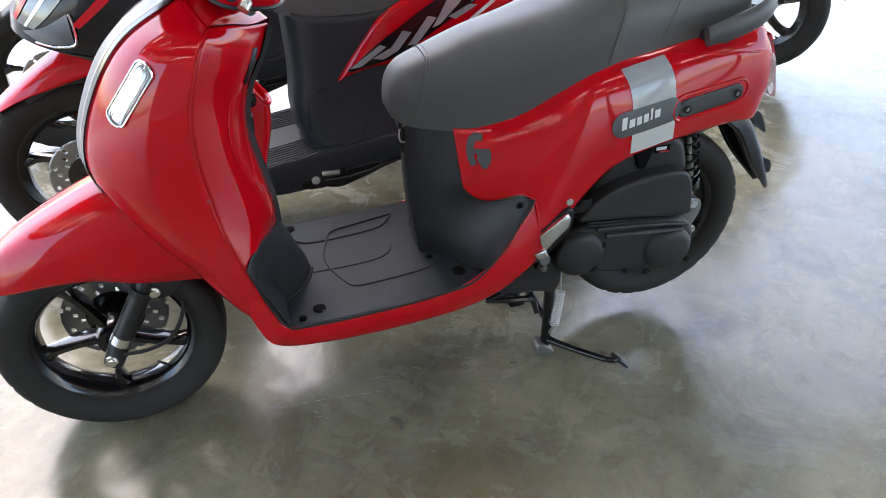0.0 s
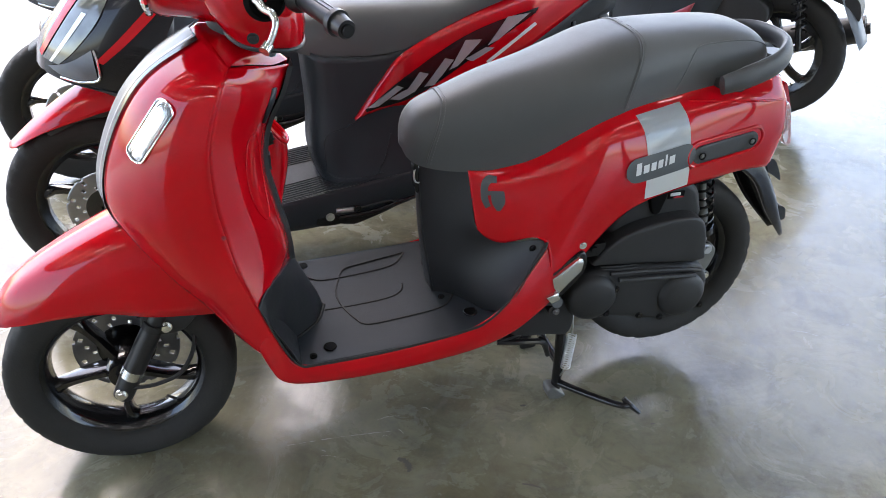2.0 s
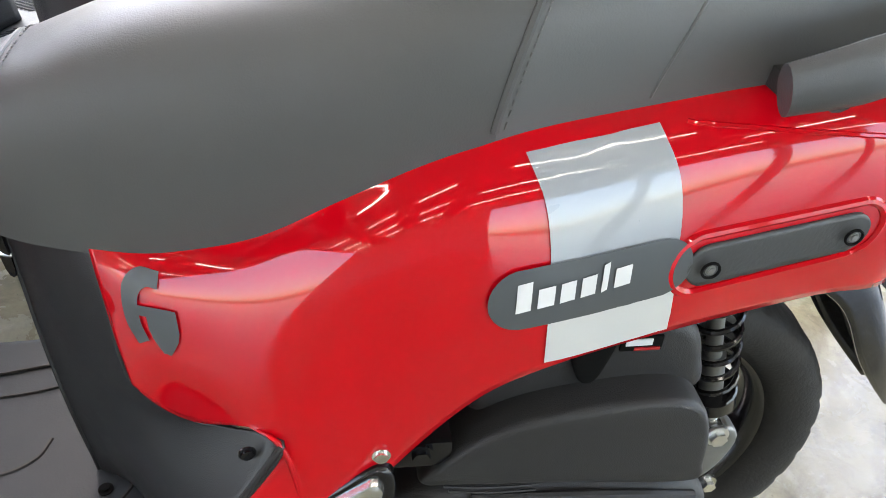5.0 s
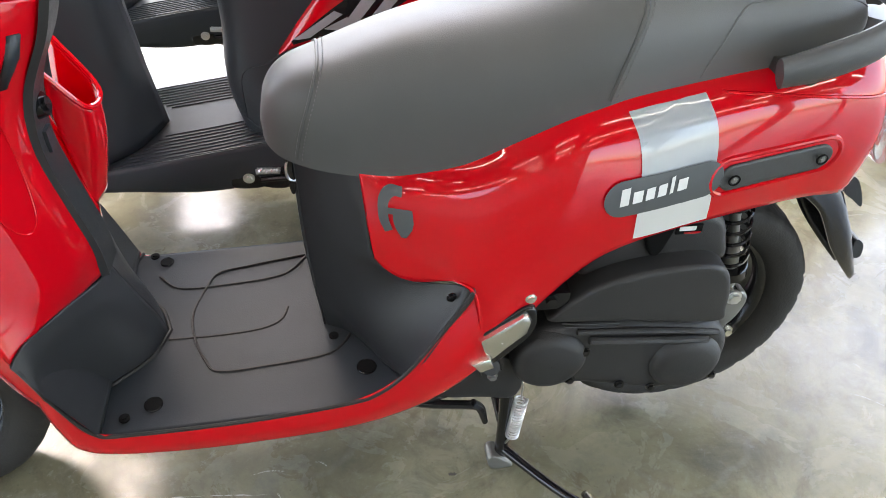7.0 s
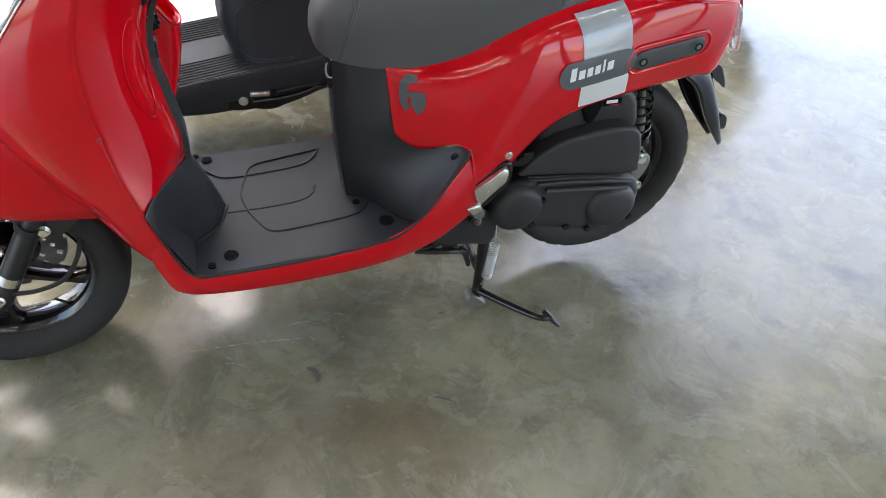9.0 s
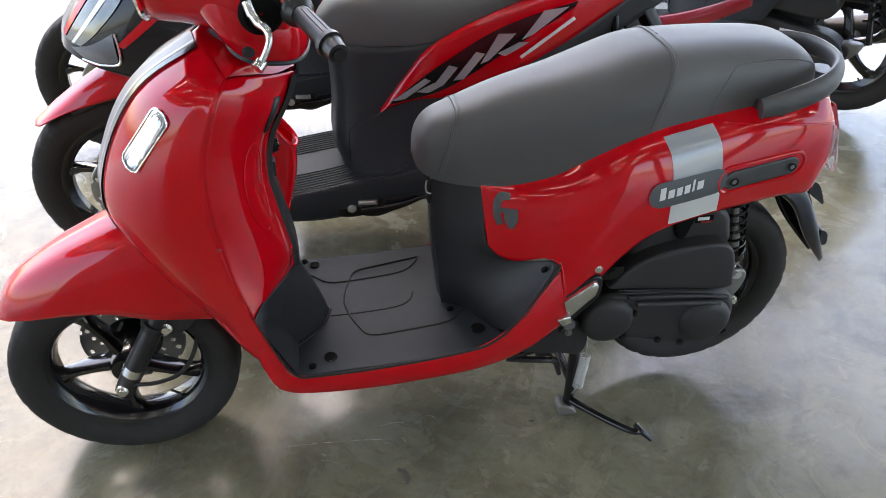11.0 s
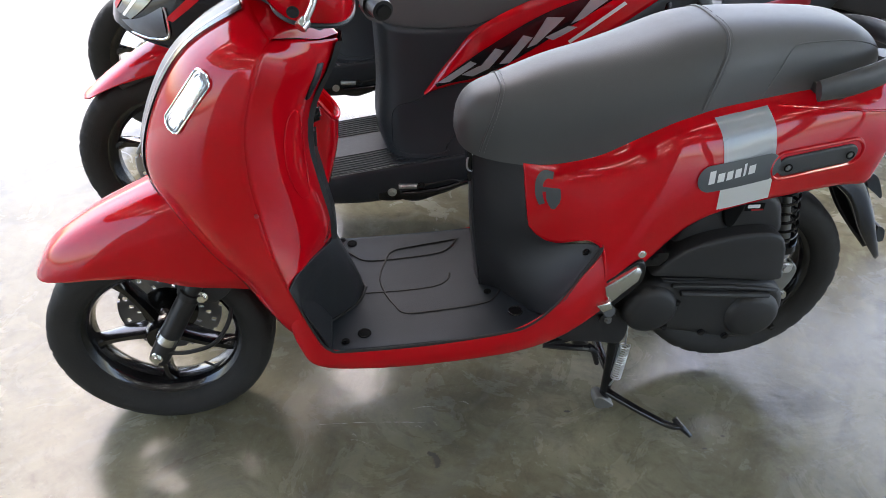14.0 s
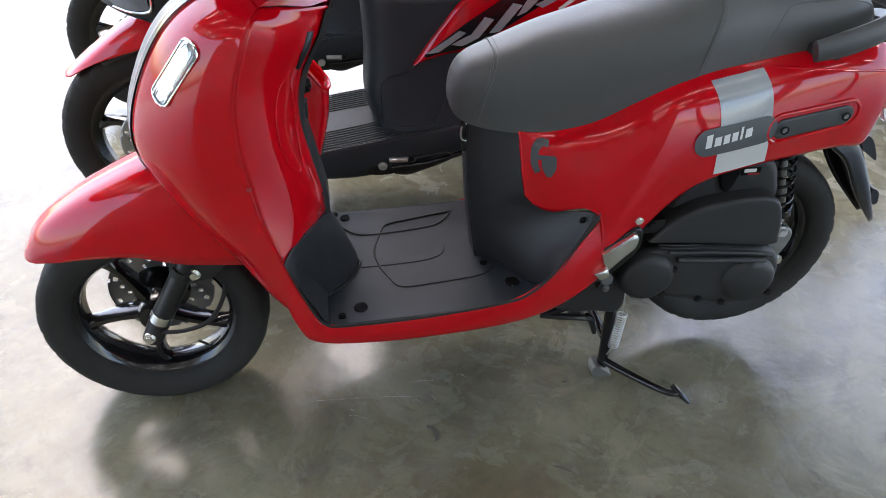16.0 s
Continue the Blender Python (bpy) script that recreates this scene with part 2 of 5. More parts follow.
def fair(g, rounds=12, rate=0.5):
    """Evens out a sheet between its fixed edges."""
    g = g.copy()
    for _ in range(rounds):
        mid = (g[:-2, 1:-1] + g[2:, 1:-1] + g[1:-1, :-2] + g[1:-1, 2:]) / 4
        g[1:-1, 1:-1] += rate * (mid - g[1:-1, 1:-1])
    return g


def grid_geo(g, wrap=False):
    n, m = g.shape[:2]
    verts = g.reshape(-1, 3).tolist()
    faces = []
    for i in range(n - 1):
        for j in range(m if wrap else m - 1):
            k = (j + 1) % m
            faces.append((i * m + j, i * m + k, (i + 1) * m + k, (i + 1) * m + j))
    return verts, faces


def both_sides(g):
    """The whole of a sheet whose first column runs along the middle, with its mirror image."""
    r = g[:, ::-1].copy()
    r[:, :, 1] *= -1
    return grid_geo(np.concatenate([r[:, :-1], g], axis=1))


def tube(path, radius, seg=10, n=0, closed=False, flat=1.0):
    """A round (or flattened) bar along a path; radius may vary along it."""
    p = spline(path, n, closed) if n else np.array(path, float)
    k = len(p)
    rad = np.interp(np.linspace(0, 1, k), np.linspace(0, 1, len(radius)), radius) if isinstance(radius, (list, tuple)) else np.full(k, radius)
    tang = np.gradient(p, axis=0) if not closed else np.roll(p, -1, 0) - np.roll(p, 1, 0)
    verts, faces = [], []
    up = Vector((0, 0, 1)) if abs(Vector(tang[0]).normalized().z) < 0.9 else Vector((1, 0, 0))
    for i in range(k):
        t = Vector(tang[i]).normalized()
        side = t.cross(up).normalized()
        upn = side.cross(t).normalized()
        up = upn
        for j in range(seg):
            a = 2 * math.pi * j / seg
            verts.append(tuple(Vector(p[i]) + side * math.cos(a) * rad[i] * flat + upn * math.sin(a) * rad[i]))
    for i in range(k if closed else k - 1):
        h = (i + 1) % k
        for j in range(seg):
            l = (j + 1) % seg
            faces.append((i * seg + j, i * seg + l, h * seg + l, h * seg + j))
    if not closed:
        faces.append(tuple(range(seg))[::-1])
        faces.append(tuple((k - 1) * seg + j for j in range(seg)))
    return verts, faces


def lathe(profile, centre, seg=64, depth=None):
    """Turns a closed profile of (y, r) about the y axis through centre. depth(angle, y) lowers the radius."""
    cx, cy, cz = centre
    m = len(profile)
    verts, faces = [], []
    for i in range(seg):
        a = 2 * math.pi * i / seg
        for y, r in profile:
            q = r - (depth(a, y, r) if depth else 0)
            verts.append((cx + q * math.cos(a), cy + y, cz + q * math.sin(a)))
    for i in range(seg):
        k = (i + 1) % seg
        for j in range(m):
            l = (j + 1) % m
            faces.append((i * m + j, i * m + l, k * m + l, k * m + j))
    return verts, faces


def rounded(outline, n=48):
    return spline(outline, n, closed=True)


def plate(outline, y0, y1, inset=0.008, steps=3, crown=0.0):
    """A casing: an outline of (x, z) from y0 (back) to y1 (front), with a rounded front edge."""
    o = np.array(outline, float)
    if (o[:, 0] * np.roll(o[:, 1], -1) - np.roll(o[:, 0], -1) * o[:, 1]).sum() > 0:
        o = o[::-1]
    c = o.mean(0)
    n = len(o)
    d = o - c
    size = np.linalg.norm(d, axis=1, keepdims=True)
    rings = [(o, y0)]
    sgn = 1 if y1 > y0 else -1
    for s in range(steps + 1):
        a = s / steps * math.pi / 2
        rings.append((c + d * (1 - inset * (1 - math.cos(a)) / size), y1 - sgn * inset * (1 - math.sin(a))))
    for f in (0.75, 0.45, 0.2):
        rings.append((c + d * (1 - inset / size) * f, y1 + sgn * crown * (1 - f * f)))
    verts = [(x, y, z) for ring, y in rings for x, z in ring]
    faces = []
    for r in range(len(rings) - 1):
        for j in range(n):
            k = (j + 1) % n
            q = (r * n + j, r * n + k, (r + 1) * n + k, (r + 1) * n + j)
            faces.append(q if sgn > 0 else q[::-1])
    last = len(rings) - 1
    cap = tuple(last * n + j for j in range(n))
    faces.append(cap if sgn > 0 else cap[::-1])
    back = tuple(range(n))
    faces.append(back[::-1] if sgn > 0 else back)
    return verts, faces


def block(x0, x1, y0, y1, z0, z1):
    v = [(x, y, z) for x in (x0, x1) for y in (y0, y1) for z in (z0, z1)]
    return v, [(0, 1, 3, 2), (4, 6, 7, 5), (0, 4, 5, 1), (2, 3, 7, 6), (0, 2, 6, 4), (1, 5, 7, 3)]


def rod(a, b, r, seg=14):
    return tube([a, b], r, seg)


def bolt(at, axis, r, h, sides=6):
    """A bolt head with a washer, standing out along axis."""
    at, axis = Vector(at), Vector(axis).normalized()
    w = tube([at, at + axis * h * 0.35], r * 1.35, 16)
    head = tube([at, at + axis * h], [r, r * 0.96], sides)
    return merge(w, head)


def helix(a, b, radius, turns, wire, seg=6):
    a, b = Vector(a), Vector(b)
    ax = (b - a)
    t = ax.normalized()
    s = t.cross(Vector((0, 1, 0.3))).normalized()
    u = t.cross(s)
    k = int(turns * 18)
    pts = [a + ax * (i / k) + (s * math.cos(2 * math.pi * turns * i / k) + u * math.sin(2 * math.pi * turns * i / k)) * radius for i in range(k + 1)]
    return tube(pts, wire, seg)


class Drape:
    """Lays flat outlines of (x, z) onto a side surface, standing out by off towards -y."""

    def __init__(self, g):
        self.s = g.reshape(-1, 3)

    def y(self, x, z):
        d = (self.s[:, 0] - x) ** 2 + (self.s[:, 2] - z) ** 2
        i = np.argpartition(d, 6)[:6]
        w = 1 / (d[i] + 1e-6)
        return float((self.s[i, 1] * w).sum() / w.sum())

    def ruled(self, a, b, off, n=14, m=6):
        a, b = spline(a, n), spline(b, n)
        g = np.zeros((n, m, 3))
        for j in range(m):
            f = j / (m - 1)
            for i in range(n):
                x, z = a[i] * (1 - f) + b[i] * f
                g[i, j] = (x, self.y(x, z) - off, z)
        return grid_geo(g)

    def capsule(self, p, q, r, off, grow=1.0, dome=0.0):
        """A pill shape from p to q of half width r."""
        p, q = np.array(p, float), np.array(q, float)
        t = (q - p) / np.linalg.norm(q - p)
        nrm = np.array([-t[1], t[0]])
        n, m = 30, 9
        g = np.zeros((n, m, 3))
        for i in range(n):
            s = -r + (np.linalg.norm(q - p) + 2 * r) * (0.5 - 0.5 * math.cos(math.pi * i / (n - 1)))
            e = max(0.0, -s, s - np.linalg.norm(q - p))
            h = math.sqrt(max(r * r - e * e, 0))
            for j in range(m):
                c = p + t * s + nrm * h * (2 * j / (m - 1) - 1)
                k = 1 - (2 * j / (m - 1) - 1) ** 2
                g[i, j] = (c[0], self.y(*c) - off - dome * math.sqrt(k) * math.sqrt(max(0, 1 - (e / r) ** 2)), c[1])
        return grid_geo(g)

    def ring(self, p, q, r, off, wire, n=60, seg=8):
        p, q = np.array(p, float), np.array(q, float)
        t = (q - p) / np.linalg.norm(q - p)
        nrm = np.array([-t[1], t[0]])
        pts = []
        for i in range(n):
            a = 2 * math.pi * i / n
            c = (q if math.cos(a) > 0 else p) + t * math.cos(a) * r + nrm * math.sin(a) * r
            pts.append((c[0], self.y(*c) - off, c[1]))
        return tube(pts, wire, seg, closed=True)


# ---- wheels ----
def wheel(name, centre, r, rim, hw, parent, spokes=5, disc_side=0, turn=0.3, rim_mat=None, swirl=0.25, tread=26, label="", lip=0.017, stout=1.0, cut=0.0028):
    """A cast wheel: rim and spokes, with the tyre, hub and brake disc as pieces of it."""
    cx, cy, cz = centre
    rim_mat = rim_mat or RIMBLACK
    ring = lathe([(-hw * 0.62, rim + 0.007), (-hw * 0.66, rim + 0.002), (-hw * 0.58, rim - 0.008), (-hw * 0.3, rim - lip), (hw * 0.3, rim - lip),
                  (hw * 0.58, rim - 0.008), (hw * 0.66, rim + 0.002), (hw * 0.62, rim + 0.007), (hw * 0.2, rim - 0.009), (-hw * 0.2, rim - 0.009)], centre, 72)
    body = part(name, ring, rim_mat, parent, label or "black cast alloy wheel with %d spokes" % spokes, smooth=50)
    for k in range(spokes):
        a0 = turn + 2 * math.pi * k / spokes
        g = []
        for i in range(9):
            f = i / 8
            rad = 0.026 + (rim - 0.035) * f
            a = a0 + swirl * (f - 0.5) * f
            w = stout * (0.0115 - 0.003 * math.sin(f * math.pi) + 0.012 * max(0, f - 0.75) * 4 * 0.6)
            dep = 0.026 - 0.010 * f
            rv, tv = Vector((math.cos(a), 0, math.sin(a))), Vector((-math.sin(a), 0, math.cos(a)))
            c = Vector(centre) + rv * rad
            g.append([c + tv * (w * s) + Vector((0, dep * q, 0)) for s, q in ((-1, -0.55), (-0.55, -1), (0.55, -1), (1, -0.55), (1, 0.55), (0.55, 1), (-0.55, 1), (-1, 0.55))])
        part("spoke", grid_geo(np.array([[tuple(v) for v in row] for row in g]), wrap=True), rim_mat, body, smooth=50)

    def groove(a, y, q):
        if q < r - 0.03 or abs(y) < 0.006:
            return 0.0
        s = (a * tread / (2 * math.pi) + (0.9 if y > 0 else -0.9) * abs(y) * 26 + (0.5 if y > 0 else 0)) % 1
        return cut if s < 0.2 else 0.0

    prof = [(-hw * 0.62, rim - 0.002), (-hw * 0.88, rim + 0.012), (-hw * 0.99, rim + (r - rim) * 0.42), (-hw, rim + (r - rim) * 0.62), (-hw * 0.95, rim + (r - rim) * 0.79),
            (-hw * 0.82, rim + (r - rim) * 0.905), (-hw * 0.58, rim + (r - rim) * 0.965), (-hw * 0.30, r - 0.0015), (0, r)]
    prof = prof + [(-y, q) for y, q in reversed(prof[:-1])]
    part("tyre", lathe(prof, centre, tread * 8, groove), TYRE, body, "black rubber tyre with slanted tread grooves", smooth=50)
    part("hub", lathe([(-0.045, 0.012), (-0.045, 0.030), (-0.03, 0.036), (0.03, 0.036), (0.045, 0.03), (0.045, 0.012)], centre, 32), rim_mat, body)
    part("valve", rod((cx + (rim - 0.02) * 0.6, cy - 0.012, cz - (rim - 0.02) * 0.8), (cx + (rim - 0.045) * 0.6, cy - 0.02, cz - (rim - 0.045) * 0.8), 0.003, 8), RUBBER, body)
    if disc_side:
        nr, na = 13, 180
        rr = np.linspace(0.052, 0.108, nr)
        verts = [(cx + q * math.cos(2 * math.pi * i / na), cy + disc_side, cz + q * math.sin(2 * math.pi * i / na)) for i in range(na) for q in rr]
        faces = []
        for i in range(na):
            for j in range(nr - 1):
                if any(j in (k, k + 1) and (i + o) % 18 in (0, 1, 2) for k, o in ((2, 0), (5, 6), (8, 12))) or (j == 11 and i % 20 < 3):
                    continue
                k = (i + 1) % na
                faces.append((i * nr + j, i * nr + j + 1, k * nr + j + 1, k * nr + j))
        part("brake_disc", (verts, faces), DISC, body, "drilled steel brake disc", solid=0.004, offset=0)
        part("disc_carrier", lathe([(disc_side - 0.004, 0.022), (disc_side - 0.004, 0.060), (disc_side + 0.004, 0.060), (disc_side + 0.004, 0.022)], centre, 32), rim_mat, body)
    return body


# ---- the setting ----
def slab(name, x0, x1, y0, y1, z0, z1, material, label, category):
    ob = part(name, block(x0, x1, y0, y1, z0, z1), material)
    return tagged(ob, label, category, kind="structure")


slab("floor", -40, 40, -60, 1.735, -0.2, 0.0, CONCRETE, "polished grey concrete floor with stains and scuffs", "floor")
slab("floor_bay", 0.2, 40, 1.735, 7.0, -0.2, 0.0, CONCRETE, "polished grey concrete floor of the next bay", "floor")
slab("pavement_far", 0.2, 40, 7.0, 60, -0.2, 0.0, PAVING, "rough light grey concrete yard", "pavement")
slab("pavement", -40, 0.2, 1.735, 60, -0.2, 0.0, PAVING, "rough light grey concrete apron outside the showroom", "pavement")
slab("ceiling", -5.0, 7.3, -5.2, 1.75, 3.4, 3.6, ROOF, "plain grey showroom ceiling", "ceiling")
# Added slab, out of view: keeps sky reflection off the floor behind the engine.
slab("added_eave", 0.2, 4.0, 1.752, 2.9, 3.4, 3.6, ROOF, "added unseen eave that blocks sky from the floor reflection", "ceiling")
# Added wall, out of view; its grey keeps reflections in the red paint low.
slab("wall_south", -5.0, 2.6, -5.2, -5, 0, 3.4, GREYWALL, "added unseen grey wall closing the south side", "wall")
slab("wall_south_header", 2.6, 7.3, -5.2, -5, 2.7, 3.4, GREYWALL, "grey header over a wide opening", "wall")
for i in range(3):
    slab("column", 4.2 + 1.48 * i, 4.32 + 1.48 * i, -5.16, -5.04, 0, 2.7, GREYPLASTIC, "grey upright in the wide opening", "column")


def strip_lamp(x, y):
    lamp = thing("ceiling_strip_lamp", "white batten with one lit slim tube under the ceiling", "ceiling lamp", pose(x, y, 3.4), group="ceiling strip lamps")
    part("batten", block(-0.62, 0.62, -0.045, 0.045, -0.05, 0.0), WHITE, lamp, bevel=0.006)
    part("diffuser", tube([(-0.59, 0, -0.072), (0.59, 0, -0.072)], 0.020, 10), TUBE, lamp, "lit white tube")
    for s in (-1, 1):
        part("end_cap", block(s * 0.605 - 0.015, s * 0.605 + 0.015, -0.024, 0.024, -0.096, -0.05), WHITE, lamp)
    return lamp


first = strip_lamp(-4.0, -4.3)
for i in range(6):
    for j in range(5):
        if (i, j) != (0, 0):
            copy_thing(first, pose(-4.0 + 2.1 * i, -4.3 + 1.4 * j, 3.4))


# worn marks on the floor
def floor_mark(name, pts, width, material, label):
    p = spline(pts, 14 + 6 * len(pts))
    tang = np.gradient(p, axis=0)
    tang /= np.linalg.norm(tang, axis=1)[:, None]
    side = np.stack([-tang[:, 1], tang[:, 0]], axis=1)
    rng = np.random.default_rng(len(pts) + int(abs(pts[0][0]) * 1000))
    w = width * np.sin(np.linspace(0.08, 0.94, len(p)) * math.pi)[:, None] ** 0.5 * np.clip(rng.uniform(-0.6 if material == SCRATCH else 0.6, 1.0, (len(p), 1)), 0.04, 1)
    q = p + side * rng.normal(0, width * 0.15, (len(p), 1))
    geo = grid_geo(np.stack([np.column_stack([q + side * w, np.full(len(p), 0.0004)]), np.column_stack([q - side * w, np.full(len(p), 0.0004)])], axis=1))
    return tagged(part(name, geo, material), label, "floor mark", kind="structure")


for a, b, w in (((0.306, -0.104), (0.561, -0.121), 0.0016), ((0.523, -0.078), (0.580, -0.076), 0.0016), ((0.568, -0.120), (0.576, -0.134), 0.0022), ((0.383, -0.154), (0.421, -0.169), 0.0016),
                ((0.388, -0.140), (0.397, -0.146), 0.0018), ((0.526, -0.131), (0.541, -0.134), 0.0018), ((0.635, -0.064), (0.655, -0.075), 0.0022), ((1.696, -0.029), (1.747, -0.066), 0.0012)):
    floor_mark("floor_scratch", [a, ((a[0] + b[0]) / 2, (a[1] + b[1]) / 2 + 0.004), b], w, SCRATCH, "thin pale scratch in the concrete floor")
for pts, w in (([(0.547, -0.205), (0.560, -0.214), (0.566, -0.230), (0.563, -0.248)], 0.0085),                ([(0.789, -0.341), (0.808, -0.350), (0.825, -0.362)], 0.003), ([(1.143, -0.252), (1.148, -0.251), (1.154, -0.253)], 0.003), ([(1.198, -0.222), (1.202, -0.221), (1.207, -0.223)], 0.003), ([(0.868, -0.118), (0.875, -0.117), (0.882, -0.119)], 0.004)):
    floor_mark("floor_stain", pts, w, STAIN, "small dark stain on the concrete floor")


# ---- the red scooter ----
def red_scooter():
    s = thing("scooter", "glossy red retro scooter with grey seat, on its centre stand", "scooter")

    # wheels, fork, front fender
    FW, RW = (0.010, -0.003, 0.226), (1.254, 0.012, 0.292)
    wheel("front_wheel", FW, 0.227, 0.160, 0.060, s, 5, disc_side=0.055, turn=-1.72, swirl=0.15)
    wheel("rear_wheel", RW, 0.227, 0.160, 0.056, s, 5, turn=0.9, tread=30)
    for side in (-1, 1):
        y = 0.080 * side
        leg = part("fork_leg", merge(tube([(0.006, y, 0.203), (0.03, y, 0.25), (0.090, y, 0.36)], [0.020, 0.0215, 0.0205], 18, 10),
                                     tube([(0.090, y, 0.36), (0.125, y, 0.425), (0.2, y, 0.57)], 0.0175, 18)), FORK, s, "black telescopic fork leg")
        part("fork_band", rod((0.030, y, 0.2515), (0.040, y, 0.270), 0.0225, 20), SILVER, leg, "silver metal band")
        part("axle_bolt", bolt((0.007, y + 0.017 * side, 0.221), (0, side, 0), 0.0090, 0.012), SILVER, leg, "zinc axle nut")
        part("dust_seal", rod((0.090, y, 0.36), (0.097, y, 0.374), 0.0225, 18), RUBBER, leg)
    part("caliper", plate(rounded([(0.06, 0.27), (0.11, 0.28), (0.125, 0.33), (0.09, 0.35), (0.055, 0.32)], 24), 0.035, 0.095, 0.008), GLOSS, s, "black brake caliper")
    part("brake_hose", tube([(0.115, 0.06, 0.37), (0.15, 0.0, 0.36), (0.16, -0.06, 0.30), (0.13, -0.095, 0.255), (0.08, -0.1, 0.235), (0.03, -0.095, 0.23)], 0.0045, 8, 40), RUBBER, s, "thin black rubber hose")
    part("fender_bolt", bolt((0.116, -0.088, 0.366), (0, -1, 0), 0.009, 0.012), SILVER, s, "zinc bolt")
    part("fender_bracket", plate(rounded([(0.07, 0.36), (0.14, 0.345), (0.18, 0.40), (0.1, 0.43)], 20), -0.04, -0.086, 0.005), MATTE, s)

    fender = sheet([[(-0.203, 0, 0.398), (-0.198, -0.030, 0.396), (-0.186, -0.050, 0.394), (-0.168, -0.062, 0.396)],
                    [(-0.162, 0, 0.458), (-0.158, -0.042, 0.450), (-0.142, -0.068, 0.428), (-0.122, -0.078, 0.406)],
                    [(-0.092, 0, 0.508), (-0.088, -0.050, 0.498), (-0.070, -0.082, 0.462), (-0.055, -0.090, 0.417)],
                    [(0.000, 0, 0.556), (0.002, -0.056, 0.545), (0.012, -0.090, 0.492), (0.022, -0.098, 0.419)],
                    [(0.080, 0, 0.592), (0.082, -0.062, 0.577), (0.090, -0.098, 0.510), (0.098, -0.104, 0.402)],
                    [(0.180, 0, 0.630), (0.180, -0.062, 0.612), (0.182, -0.098, 0.530), (0.185, -0.104, 0.392)],
                    [(0.270, 0, 0.650), (0.270, -0.060, 0.625), (0.272, -0.094, 0.530), (0.275, -0.100, 0.380)]], 52, 18)
    part("front_fender", both_sides(fender), RED, s, "glossy red front fender over the wheel", solid=0.004)

    # front apron
    apron = sheet([[(0.258, 0, 0.925), (0.270, -0.055, 0.918), (0.285, -0.095, 0.900), (0.300, -0.118, 0.882)],
                   [(0.138, 0, 0.842), (0.165, -0.070, 0.850), (0.215, -0.128, 0.858), (0.284, -0.158, 0.862)],
                   [(0.070, 0, 0.735), (0.098, -0.078, 0.745), (0.165, -0.145, 0.755), (0.252, -0.174, 0.765)],
                   [(0.042, 0, 0.632), (0.072, -0.085, 0.638), (0.150, -0.152, 0.648), (0.248, -0.176, 0.668)],
                   [(0.075, 0, 0.555), (0.098, -0.088, 0.555), (0.165, -0.152, 0.570), (0.256, -0.175, 0.598)],
                   [(0.125, 0, 0.500), (0.140, -0.088, 0.478), (0.195, -0.150, 0.492), (0.268, -0.183, 0.530)],
                   [(0.170, 0, 0.440), (0.185, -0.086, 0.415), (0.235, -0.150, 0.420), (0.294, -0.193, 0.450)],
                   [(0.225, 0, 0.370), (0.232, -0.082, 0.345), (0.265, -0.150, 0.345), (0.320, -0.194, 0.374)],
                   [(0.285, 0, 0.310), (0.290, -0.080, 0.285), (0.315, -0.150, 0.268), (0.353, -0.193, 0.306)]], 72, 30)
    ap = part("front_apron", flip(both_sides(apron)), RED, s, "glossy red front leg shield", solid=0.004)
    side = Drape(apron)

    def apron_strip(y0, y1, out, n, r0=1, r1=36):
        """A strip lying on the apron between two distances from its middle."""
        g = np.zeros((r1 - r0, n, 3))
        for i in range(r0, r1):
            row = apron[i]
            tang = apron[i + 1, 0] - apron[i - 1, 0]
            nrm = np.array((tang[2], 0, -tang[0])) / np.linalg.norm(tang)
            nrm = nrm if nrm[0] < 0 else -nrm
            for j, y in enumerate(np.linspace(y0, y1, n)):
                q = np.array((np.interp(abs(y), -row[:, 1], row[:, 0]), y, np.interp(abs(y), -row[:, 1], row[:, 2])))
                g[i - r0, j] = q + nrm * out
        return grid_geo(g)

    part("centre_trim", apron_strip(-0.048, 0.048, 0.0030, 9), TRIM, ap, "satin grey centre strip")
    for k in (-1, 1):
        # Pale strip paints the reflection that runs along the centre trim.
        part("centre_glint", apron_strip(*sorted((0.037 * k, 0.041 * k)), 0.0045, 3), LIGHTDECAL, ap, "thin pale strip painted as a reflection along the trim")
        part("trim_edge", apron_strip(*sorted((0.046 * k, 0.060 * k)), 0.0042, 4), GLOSS, ap, "thin gloss black edge")
    for k in (0, 1):
        m = mirror if k else (lambda g: g)
        lamp = part("indicator", m(side.capsule((0.190, 0.826), (0.133, 0.750), 0.0125, 0.004, dome=0.007)), LENS, ap, "clear front indicator lens with chrome ring")
        part("indicator_reflector", m(side.capsule((0.190, 0.826), (0.133, 0.750), 0.0115, 0.0015)), REFLECTOR, lamp)
        for w in (0.0095, 0.0065):
            part("lens_rib", m(side.ring((0.190, 0.826), (0.133, 0.750), w, 0.0095, 0.0010)), GREYPLASTIC, lamp)
        part("indicator_ring", m(side.ring((0.190, 0.826), (0.133, 0.750), 0.0138, 0.004, 0.0022)), CHROME, lamp, "chrome ring")
    part("apron_screw", bolt((0.253, -0.178, 0.600), (0.1, -1, 0), 0.0032, 0.003, 12), DARKRED, ap)
    cover = sheet([[tuple(apron[0, j]) for j in (0, 10, 19, 29)], [(0.335, 0, 0.915), (0.338, -0.050, 0.905), (0.322, -0.092, 0.895), (0.302, -0.119, 0.884)], [(0.404, 0, 0.850), (0.373, -0.050, 0.858), (0.336, -0.088, 0.874), (0.301, -0.119, 0.884)]], 20, 20)
